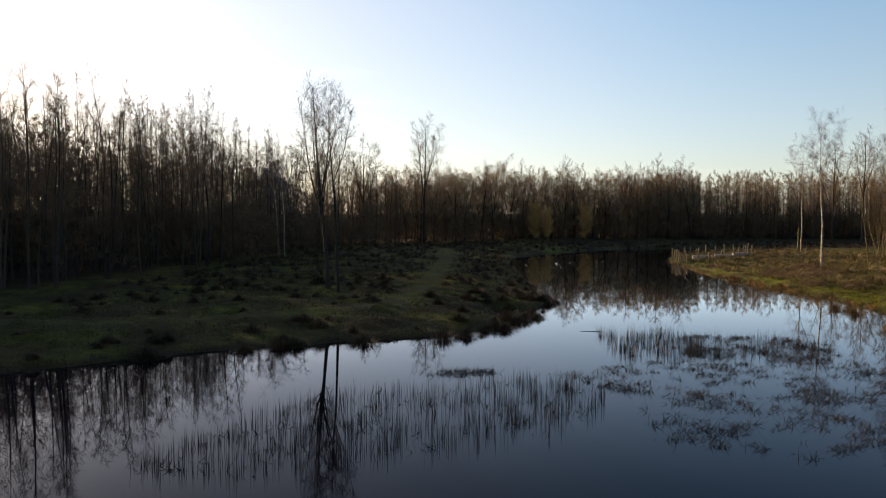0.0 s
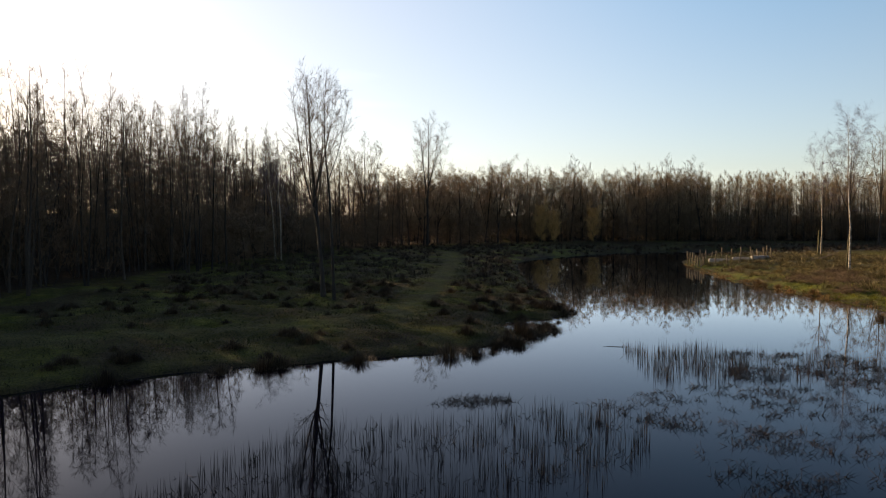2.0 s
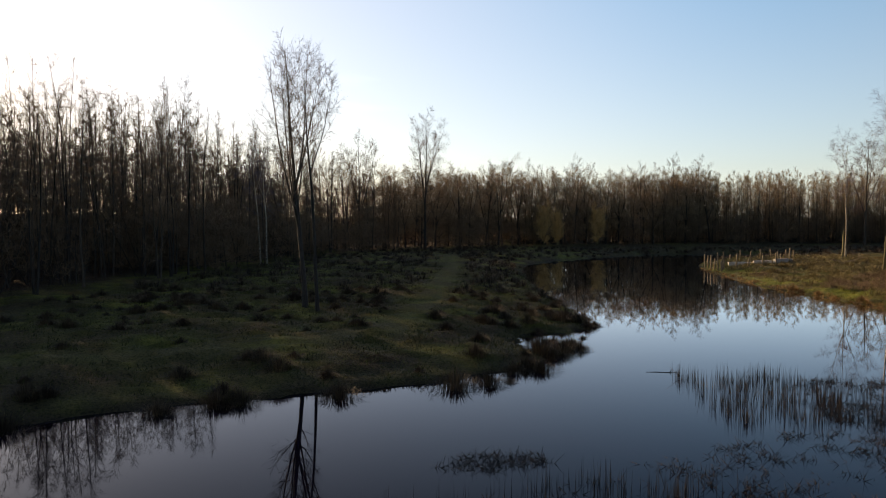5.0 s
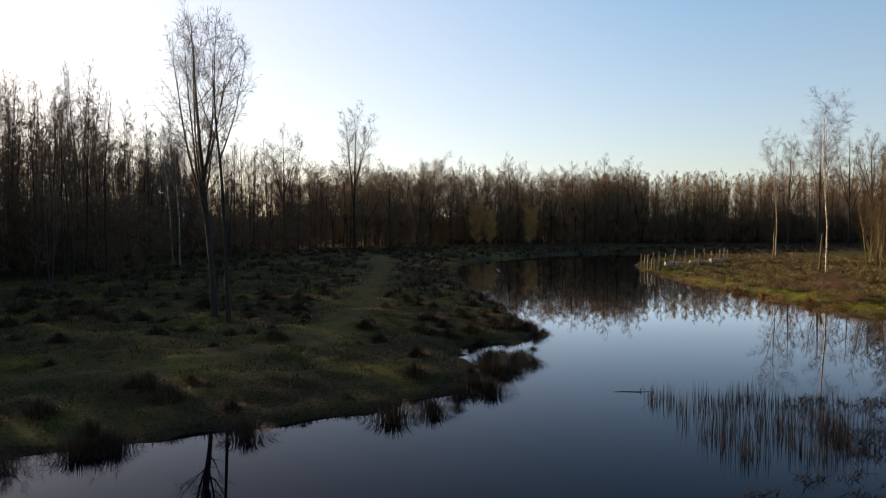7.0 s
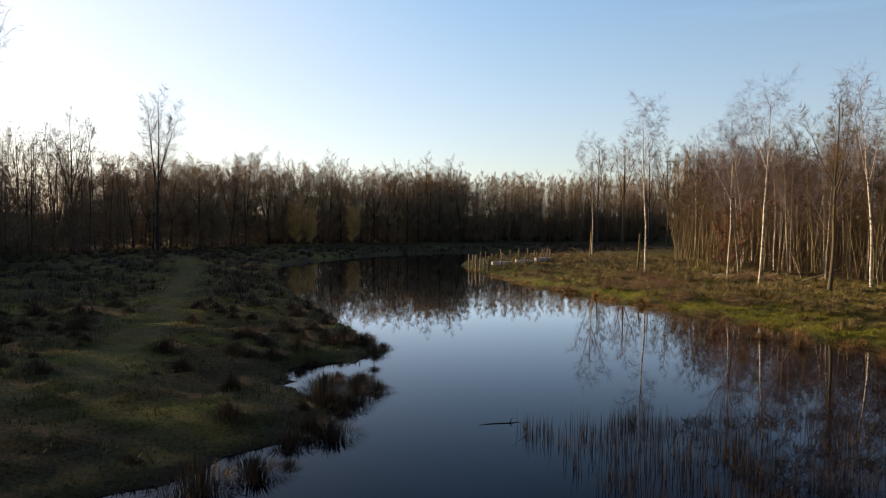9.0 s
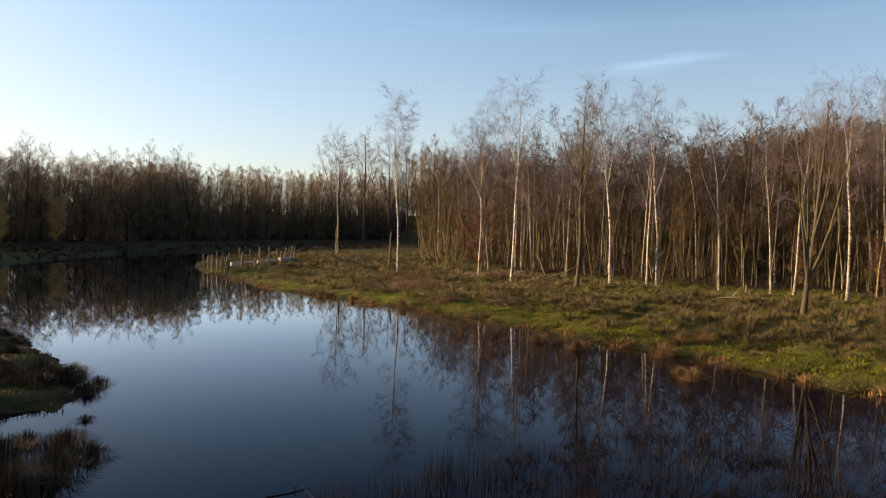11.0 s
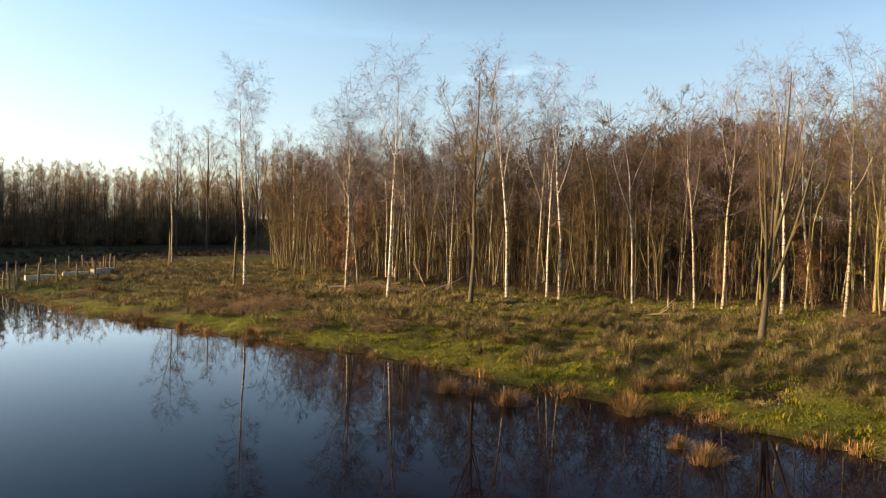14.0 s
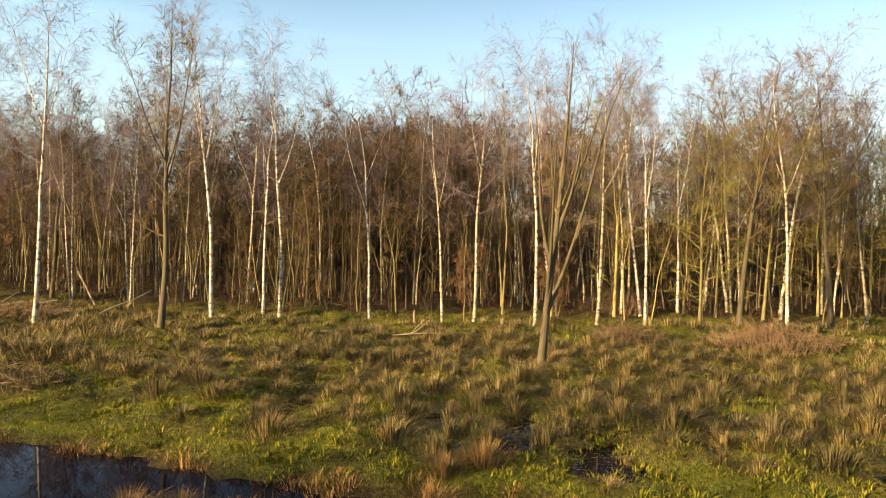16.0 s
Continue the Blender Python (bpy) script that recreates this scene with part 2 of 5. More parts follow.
def plain(name, colour, rough=0.8, spread=0.3, scale=8.0):
    m, t, b = material(name)
    at = t.nodes.new("ShaderNodeTexCoord").outputs["Object"]
    n = noise_of(t, at, scale, 5, 0.7)
    t.links.new(ramp(t, n, [(0.3, tuple(c * (1 - spread) for c in colour)), (0.7, tuple(min(1, c * (1 + spread)) for c in colour))]), b.inputs["Base Color"])
    b.inputs["Roughness"].default_value = rough
    relief(t, b, n, 0.4, 0.01)
    return m


BIRCH = birch_material()
BARK = bark_material("brown_bark", (0.085, 0.066, 0.042), (0.16, 0.13, 0.08), (0.025, 0.02, 0.014), (0.09, 0.082, 0.03))
POLE = bark_material("olive_bark", (0.215, 0.178, 0.082), (0.37, 0.315, 0.165), (0.05, 0.04, 0.02), (0.185, 0.172, 0.052))
UMBER = bark_material("umber_bark", (0.125, 0.093, 0.047), (0.225, 0.172, 0.093), (0.030, 0.022, 0.013), (0.10, 0.088, 0.032))
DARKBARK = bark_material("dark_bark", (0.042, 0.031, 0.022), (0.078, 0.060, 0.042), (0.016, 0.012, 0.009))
TWIG_BIRCH = twig_material("birch_twigs", (0.104, 0.084, 0.094), (0.165, 0.139, 0.158))
TWIG = twig_material("brown_twigs", (0.080, 0.059, 0.028), (0.138, 0.104, 0.052))
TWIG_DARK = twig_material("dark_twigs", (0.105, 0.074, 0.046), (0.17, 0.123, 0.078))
# darkened brown: the shade inside the sunlit wood is put into this colour
TWIG_INNER_SHADE = twig_material("shade_darkened_inner_twigs", (0.037, 0.0255, 0.0135), (0.068, 0.048, 0.026))
# both far twig colours are lightened to hold backlight and glare
TWIG_FAR = twig_material("far_brown_glare_twigs", (0.24, 0.165, 0.095), (0.36, 0.26, 0.155))
TWIG_STAND = twig_material("olive_far_glare_twigs", (0.165, 0.122, 0.070), (0.27, 0.205, 0.120))
TWIG_MOSS = twig_material("mossy_twigs", (0.11, 0.10, 0.030), (0.19, 0.175, 0.056))
TWIG_RED = twig_material("russet_twigs", (0.074, 0.041, 0.023), (0.122, 0.070, 0.039))
TWIG_BRAMBLE = twig_material("bramble_stems", (0.110, 0.075, 0.045), (0.19, 0.135, 0.084))
TWIG_WARM = twig_material("warm_inner_twigs", (0.098, 0.067, 0.040), (0.155, 0.110, 0.068))
# the golden backlight on the willow shrubs is put into this colour
TWIG_GOLD_LIT = twig_material("gold_lit_twigs", (0.50, 0.30, 0.10), (0.62, 0.40, 0.17))
STRAW = blade_material("straw_rush", [(0, (0.042, 0.030, 0.013)), (0.4, (0.132, 0.108, 0.048)), (0.8, (0.276, 0.234, 0.126)), (1, (0.145, 0.138, 0.038))], 0.12)
RUSSET = blade_material("russet_rush", [(0, (0.075, 0.042, 0.017)), (0.45, (0.215, 0.132, 0.058)), (0.85, (0.34, 0.232, 0.120)), (1, (0.19, 0.15, 0.05))], 0.15)
# brown rush for the shaded bank, with that bank's shade put into the colour
RUSH_IN_SHADE = blade_material("shade_darkened_rush", [(0, (0.032, 0.022, 0.015)), (0.5, (0.070, 0.050, 0.034)), (1, (0.118, 0.092, 0.058))], 0.10)
GRASS = blade_material("grass_blades", [(0, (0.050, 0.064, 0.008)), (0.5, (0.116, 0.142, 0.017)), (0.85, (0.188, 0.188, 0.029)), (1, (0.17, 0.14, 0.046))])
# dull grass for the shaded bank, its shade likewise in the colour
GRASS_IN_SHADE = blade_material("shade_dulled_grass_blades", [(0, (0.030, 0.032, 0.011)), (0.5, (0.066, 0.070, 0.021)), (1, (0.108, 0.092, 0.040))], 0.15)
REED = blade_material("dead_reed", [(0, (0.008, 0.006, 0.005)), (0.6, (0.018, 0.013, 0.010)), (1, (0.05, 0.034, 0.022))], 0.03)
GROUND = ground_material()
WATER = water_material()
POST = plain("weathered_post_wood", (0.15, 0.112, 0.062))
PALE = plain("pale_sawn_wood", (0.46, 0.42, 0.36), 0.75, 0.3)
DEADWOOD = plain("bleached_dead_wood", (0.24, 0.19, 0.13), 0.85, 0.35)

# ---- mesh tools ----


def mesh_of(name, verts, faces, mat):
    """faces: list of (n, k) index arrays."""
    me = bpy.data.meshes.new(name)
    verts = np.asarray(verts, dtype=np.float32)
    faces = [np.asarray(f, dtype=np.int32) for f in faces if len(f)]
    sizes = np.concatenate([np.full(len(f), f.shape[1], dtype=np.int32) for f in faces])
    loops = np.concatenate([f.ravel() for f in faces])
    me.vertices.add(len(verts))
    me.vertices.foreach_set("co", verts.ravel())
    me.loops.add(len(loops))
    me.loops.foreach_set("vertex_index", loops)
    me.polygons.add(len(sizes))
    me.polygons.foreach_set("loop_start", (np.cumsum(sizes) - sizes).astype(np.int32))
    me.polygons.foreach_set("loop_total", sizes)
    me.materials.append(mat)
    me.update(calc_edges=True)
    return me


class Tubes:
    """Collects tapered tubes and pointed twigs, and joins them into arrays."""

    def __init__(self):
        self.sets = {}

    def add(self, points, radii, sides):
        self.sets.setdefault((len(points), sides), []).append((points, radii))

    def add_many(self, starts, ends, radius):
        """Pointed flat twigs, all of one thickness."""
        self.sets.setdefault((2, 1), []).extend(zip(np.stack([starts, ends], 1), np.broadcast_to((radius, 0.0), (len(starts), 2))))

    def arrays(self):
        verts, quads, tris, base = [], [], [], 0
        for (k, n), items in self.sets.items():
            p = np.array([i[0] for i in items], dtype=float)
            r = np.array([i[1] for i in items], dtype=float)
            count = len(p)
            d = np.empty_like(p)
            d[:, 1:-1] = p[:, 2:] - p[:, :-2]
            d[:, 0], d[:, -1] = p[:, 1] - p[:, 0], p[:, -1] - p[:, -2]
            d /= np.linalg.norm(d, axis=2, keepdims=True) + 1e-9
            u = np.cross(d, np.array([0.83, 0.55, 0.07]))
            u /= np.linalg.norm(u, axis=2, keepdims=True) + 1e-9
            w = np.cross(d, u)
            a = np.arange(n) * 2 * math.pi / n
            ring = p[:, :, None] + r[:, :, None, None] * (np.cos(a)[:, None] * u[:, :, None] + np.sin(a)[:, None] * w[:, :, None])
            pointed = k == 2
            if pointed and n == 1:
                turn = (np.arange(count) * 2.4)[:, None]
                u[:, 0] = u[:, 0] * np.cos(turn) + w[:, 0] * np.sin(turn)
                verts.append(np.stack([p[:, 0] - u[:, 0] * r[:, :1], p[:, 0] + u[:, 0] * r[:, :1], p[:, 1]], 1).reshape(-1, 3))
                tris.append(base + np.arange(count * 3).reshape(-1, 3))
                base += count * 3
            elif pointed:
                v = np.concatenate([ring[:, 0], p[:, 1:2]], axis=1)
                start = base + np.arange(count)[:, None] * (n + 1)
                j = np.arange(n)
                tris.append(np.stack([start + j, start + (j + 1) % n, np.broadcast_to(start + n, (count, n))], axis=2).reshape(-1, 3))
                verts.append(v.reshape(-1, 3))
                base += count * (n + 1)
            else:
                verts.append(ring.reshape(-1, 3))
                start = base + np.arange(count)[:, None, None] * (k * n)
                i, j = np.arange(k - 1)[:, None], np.arange(n)[None]
                q = np.stack([start + i * n + j, start + i * n + (j + 1) % n, start + (i + 1) * n + (j + 1) % n, start + (i + 1) * n + j], axis=3)
                quads.append(q.reshape(-1, 4))
                base += count * k * n
        return (np.concatenate(verts), [np.concatenate(f) for f in (quads, tris) if f])


def joined(pieces):
    """Arrays of many (arrays, matrix as 4x4 numpy) put together."""
    verts, faces, base = [], {3: [], 4: []}, 0
    for (v, fs), m in pieces:
        verts.append(v @ m[:3, :3].T + m[:3, 3])
        for f in fs:
            faces[f.shape[1]].append(f + base)
        base += len(v)
    return np.concatenate(verts), [np.concatenate(f) for f in faces.values() if f]


def placed(x, y, z, turn, size, lean=0.0, lean_to=0.0, tall=1.0):
    m = pose(x, y, z, 0, 0, lean_to) @ pose(0, 0, 0, lean) @ pose(0, 0, 0, 0, 0, turn - lean_to) @ Matrix.Diagonal((size, size, size * tall, 1))
    return m


def flat(m):
    return np.array([list(r) for r in m])


# ---- plan of the pond and its banks ----
SHORE = [(-75, 9), (-45, 13), (-24, 18), (-14, 22.2), (-10, 25.2), (-5.6, 27.3), (-1.3, 29), (1.4, 30.8), (3.0, 32.6), (2.5, 35.8),
         (5.0, 37.8), (6.3, 42), (6.3, 50), (6.2, 60), (7.5, 80), (10.5, 90), (16, 97.5), (27, 108.5), (36, 111), (46, 110),
         (41, 101), (32, 93), (27, 85), (24.8, 77), (23.4, 69), (22.6, 60), (22.9, 52), (23.4, 45.5), (23.3, 40), (22.7, 36),
         (22.5, 32), (21.7, 28), (21.3, 18), (19.5, 4), (15, -15), (4, -29), (-20, -34), (-55, -30), (-80, -14)]


def smooth_ring(points, steps=6):
    p = np.array(points, dtype=float)
    a, b, c, d = np.roll(p, 1, 0), p, np.roll(p, -1, 0), np.roll(p, -2, 0)
    out = []
    for s in np.arange(steps) / steps:
        out.append(0.5 * (2 * b + (c - a) * s + (2 * a - 5 * b + 4 * c - d) * s * s + (3 * b - a - 3 * c + d) * s ** 3))
    return np.stack(out, 1).reshape(-1, 2)


RING = smooth_ring(SHORE)
for i, (x, y) in enumerate(RING):
    RING[i] += (0.35 * noise.noise((x * 0.5, y * 0.5, 3.0)), 0.35 * noise.noise((x * 0.5, y * 0.5, 9.0)))


def wave(x, y, scale, seed):
    """Cheap smooth noise on arrays, about -1 to 1."""
    rng = np.random.RandomState(seed)
    out = np.zeros(np.shape(x))
    for _ in range(7):
        a, f, ph = rng.uniform(0, 2 * math.pi), rng.uniform(0.6, 1.7) / scale, rng.uniform(0, 7)
        out = out + np.sin((x * math.cos(a) + y * math.sin(a)) * f * 6.283 + ph + 1.3 * np.sin((y * math.cos(a) - x * math.sin(a)) * f * 4 + ph * 2))
    return out / 4.2


def inland(x, y):
    """Metres from the waterline, on land plus, in the pond minus."""
    x, y = np.atleast_1d(np.asarray(x, float)), np.atleast_1d(np.asarray(y, float))
    best, inside = np.full(x.shape, 1e9), np.zeros(x.shape, bool)
    nxt = np.roll(RING, -1, 0)
    for (ax, ay), (bx, by) in zip(RING, nxt):
        dx, dy = bx - ax, by - ay
        s = np.clip(((x - ax) * dx + (y - ay) * dy) / (dx * dx + dy * dy), 0, 1)
        best = np.minimum(best, (x - ax - s * dx) ** 2 + (y - ay - s * dy) ** 2)
        if ay != by:
            inside ^= ((ay > y) != (by > y)) & (x < ax + (y - ay) * dx / dy)
    return np.where(inside, -1, 1) * np.sqrt(best) + 0.27 * wave(x, y, 1.7, 11) + 0.14 * wave(x, y, 0.7, 12)


# small wet hollows in the banks
HOLLOWS = [(27.3, 38.0, 1.5, 1.0, 0.3), (26.6, 34.4, 1.0, 0.7, 0.3), (31.5, 33.3, 1.1, 0.7, 0.3), (26.2, 32.6, 1.1, 0.6, 0.3), (25.0, 30.9, 1.0, 0.6, 0.3), (3.6, 37.4, 0.95, 1.15, 0.75)]


def height(x, y, d=None):
    x, y = np.atleast_1d(np.asarray(x, float)), np.atleast_1d(np.asarray(y, float))
    d = inland(x, y) if d is None else d
    land = 0.10 * (1 - np.exp(-d / 0.25)) + 0.38 * (1 - np.exp(-d / 4.0)) + 0.32 * (1 - np.exp(-d / 14.0))
    land = land + np.clip(d / 3, 0, 1) * (0.10 * wave(x, y, 7.0, 1) + 0.08 * wave(x, y, 2.2, 2) + 0.19 * np.abs(wave(x, y, 0.95, 3)))
    land = np.maximum(land, 0.02)
    for hx, hy, wide, long, deep in HOLLOWS:
        land = land - deep * np.exp(-((x - hx) / wide) ** 2 - ((y - hy) / long) ** 2)
    # an added, unseen rise inside the woods blocks low sky and light between trunks
    wood = np.maximum.reduce([off_line(x, y, FOREST_LEFT), off_line(x, y, FOREST_FAR) + 10, off_line(x, y, WOOD_RIGHT)])
    f = np.clip((wood - 20) / 24, 0, 1)
    land = land + 4.6 * f * f * (3 - 2 * f)
    return np.where(d > 0, np.maximum(land, -0.3), np.maximum(-0.9, 0.22 * d - 0.03))


def axis(parts, far):
    """Grid lines: parts are (from, to, step), then ever wider steps out to far."""
    mid = [v for lo, hi, step in parts for v in np.arange(lo, hi - 0.01, step)] + [parts[-1][1]]
    out, left = [], []
    for side, start, step, into in ((1, mid[-1], parts[-1][2], out), (-1, mid[0], parts[0][2], left)):
        v = start
        while abs(v) < far:
            step *= 1.17
            v += side * step
            into.append(v)
    return np.array(left[::-1] + mid + out)


FOREST_LEFT = [(-95, 22), (-60, 27), (-38, 31), (-29, 33.5), (-24, 37.5), (-21, 44), (-19.8, 53), (-19, 62), (-18, 72), (-15.5, 86), (-12, 99), (-9, 106), (-5, 112)]
FOREST_FAR = [(-5, 112), (-1, 117), (4, 121), (11, 126), (19, 130), (28, 133), (38, 134.5), (48, 134.5), (58, 133.5), (68, 131.5), (78, 128.5), (88, 124), (104, 114)]
WOOD_RIGHT = [(60, 92), (51, 80), (44, 69), (40, 61), (38, 52), (37.5, 45), (39.5, 36), (41, 29), (43, 21), (44, 10), (38, -14), (26, -38)]
BEHIND = [(26, -38), (0, -55), (-40, -52), (-95, -30), (-110, 0), (-95, 22)]


def beside(line, count, near, far, seed, gap=0.0):
    """Random places along a line, near to far metres to its left."""
    rng = np.random.RandomState(seed)
    p = np.array(line, float)
    seg = np.diff(p, axis=0)
    run = np.concatenate([[0], np.cumsum(np.hypot(*seg.T))])
    out, tries = [], 0
    while len(out) < count and tries < count * 30:
        tries += 1
        s, w = rng.uniform(0, run[-1]), rng.uniform(near, far)
        i = min(int(np.searchsorted(run, s, side="right")) - 1, len(seg) - 1)
        f = (s - run[i]) / (run[i + 1] - run[i])
        n = np.array([-seg[i][1], seg[i][0]]) / np.hypot(*seg[i])
        x, y = p[i] + seg[i] * f + n * w
        if gap and any((x - a) ** 2 + (y - b) ** 2 < gap * gap for a, b in out):
            continue
        out.append((float(x), float(y)))
    return out


def off_line(x, y, line):
    """Metres to the left of an open line (minus: to its right)."""
    best, sign = np.full(np.shape(x), 1e9), np.zeros(np.shape(x))
    for (ax, ay), (bx, by) in zip(line[:-1], line[1:]):
        dx, dy = bx - ax, by - ay
        s = np.clip(((x - ax) * dx + (y - ay) * dy) / (dx * dx + dy * dy), 0, 1)
        q = (x - ax - s * dx) ** 2 + (y - ay - s * dy) ** 2
        closer = q < best
        best = np.where(closer, q, best)
        sign = np.where(closer, np.sign(dx * (y - ay) - dy * (x - ax)), sign)
    return sign * np.sqrt(best)


PATH_A = [(-30, 25), (-14, 29.5), (-6, 32.5), (-2.5, 36), (-1.2, 44), (-0.5, 56), (0.5, 75), (0, 95)]


GRID_X, GRID_Y = np.arange(-112, 112.1, 0.5), np.arange(-66, 172.1, 0.5)
_gx, _gy = np.meshgrid(GRID_X, GRID_Y)
GRID_D = inland(_gx.ravel(), _gy.ravel())
GRID_Z = height(_gx.ravel(), _gy.ravel(), GRID_D).reshape(_gx.shape)
GRID_D = GRID_D.reshape(_gx.shape)


def looked_up(grid, x, y):
    fx, fy = np.clip((np.asarray(x, float) + 112) * 2, 0, len(GRID_X) - 2), np.clip((np.asarray(y, float) + 66) * 2, 0, len(GRID_Y) - 2)
    i, j = fx.astype(int), fy.astype(int)
    u, v = fx - i, fy - j
    return grid[j, i] * (1 - u) * (1 - v) + grid[j, i + 1] * u * (1 - v) + grid[j + 1, i] * (1 - u) * v + grid[j + 1, i + 1] * u * v


def ground_at(x, y):
    """The ground's height, from a half-metre grid."""
    return float(looked_up(GRID_Z, x, y))


def build_ground():
    xs, ys = axis([(-24, 20, 0.6), (20, 40, 0.3)], 1800), axis([(17, 23, 0.5), (23, 54, 0.3), (54, 90, 0.6)], 1800)
    gx, gy = np.meshgrid(xs, ys)
    x, y = gx.ravel(), gy.ravel()
    d = inland(x, y)
    z = height(x, y, d)
    n, k = len(xs), len(ys)
    i, j = np.meshgrid(np.arange(n - 1), np.arange(k - 1))
    a = (j * n + i).ravel()
    me = mesh_of("ground", np.stack([x, y, z], 1), [np.stack([a, a + 1, a + n + 1, a + n], 1)], GROUND)
    wood = np.maximum.reduce([off_line(x, y, l) for l in (FOREST_LEFT, FOREST_FAR)] + [off_line(x, y, WOOD_RIGHT), off_line(x, y, BEHIND)])
    litter = np.clip((wood - 1.0 + 1.5 * wave(x, y, 4.0, 5)) / 3.5, 0, 1)
    rough = np.clip((d - 3.5 - 2.5 * wave(x, y, 6.0, 9)) / 3, 0, 1) * np.clip((y - 40) / 8, 0.3, 1) * (x > 15) * 0.5
    # uneven patches of the same dark litter colour over the left bank
    left_litter = np.clip(0.55 + 0.5 * wave(x, y, 5.0, 12), 0.15, 0.8) * (x < 14) * (y > 15)
    litter = np.maximum(litter, np.maximum(rough, left_litter))
    track = np.exp(-(off_line(x, y, PATH_A) / 0.9) ** 2) * 0.5
    heath = np.clip((y - 88 - 6 * wave(x, y, 14.0, 8)) / 6, 0, 1) * np.clip((x - 14) / 8, 0, 1) * np.clip(0.65 + 0.4 * wave(x, y, 9.0, 18), 0.1, 0.85)
    mud = np.clip(1 - d / (0.55 + 0.3 * wave(x, y, 3.0, 6)), 0, 1) * 0.9
    col = me.color_attributes.new("cover", "FLOAT_COLOR", "POINT")
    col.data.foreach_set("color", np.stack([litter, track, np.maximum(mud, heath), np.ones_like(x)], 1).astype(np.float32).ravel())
    me.polygons.foreach_set("use_smooth", np.ones(len(me.polygons), dtype=bool))
    return tagged(new("ground", me), "grassy pond banks with dry leaf litter under the trees", "ground", kind="structure")


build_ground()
me = mesh_of("water", [(-90, -45, 0), (55, -45, 0), (55, 120, 0), (-90, 120, 0)], [np.array([[0, 1, 2, 3]])], WATER)
tagged(new("water", me), "still dark pond water mirroring sky and trees", "water", kind="structure")
for hx, hy, wide, long, deep in HOLLOWS[:-1]:
    a = np.linspace(0, 2 * math.pi, 28, endpoint=False)
    rim = np.stack([hx + np.cos(a) * wide * 1.5, hy + np.sin(a) * long * 1.5, np.full(28, ground_at(hx, hy) + 0.10)], 1)
    tagged(new("puddle", mesh_of("puddle", rim, [np.arange(28)[None]], WATER)), "shallow dark puddle in a hollow among the tussocks", "puddle", "puddles")

# ---- trees ----


def unit(v):
    return v / (np.linalg.norm(v) + 1e-9)


def limb(rng, start, way, length, steps, bend, lift):
    """A crooked line of points from start."""
    pts, d = [start], unit(way)
    for _ in range(steps):
        d = unit(d + rng.normal(0, bend, 3) + np.array([0, 0, lift]))
        pts.append(pts[-1] + d * (length / steps))
    return np.array(pts)


def along(pts, f):
    s = f * (len(pts) - 1)
    i = min(int(s), len(pts) - 2)
    return pts[i] + (pts[i + 1] - pts[i]) * (s - i), unit(pts[i + 1] - pts[i])


def side_way(rng, d, angle):
    a = rng.normal(0, 1, 3)
    a = unit(a - d * a.dot(d))
    return d * math.cos(angle) + a * math.sin(angle)


def twigs_on(rng, crown, pts, count, size, droop, thick, sides=3, first=0.2):
    for _ in range(count):
        at, d = along(pts, rng.uniform(first, 1))
        w = unit(side_way(rng, d, rng.uniform(0.4, 1.25)) + np.array([0, 0, droop]))
        ln = size * rng.uniform(0.5, 1.2)
        crown.add(np.array([at, at + w * ln]), [thick, 0], sides)


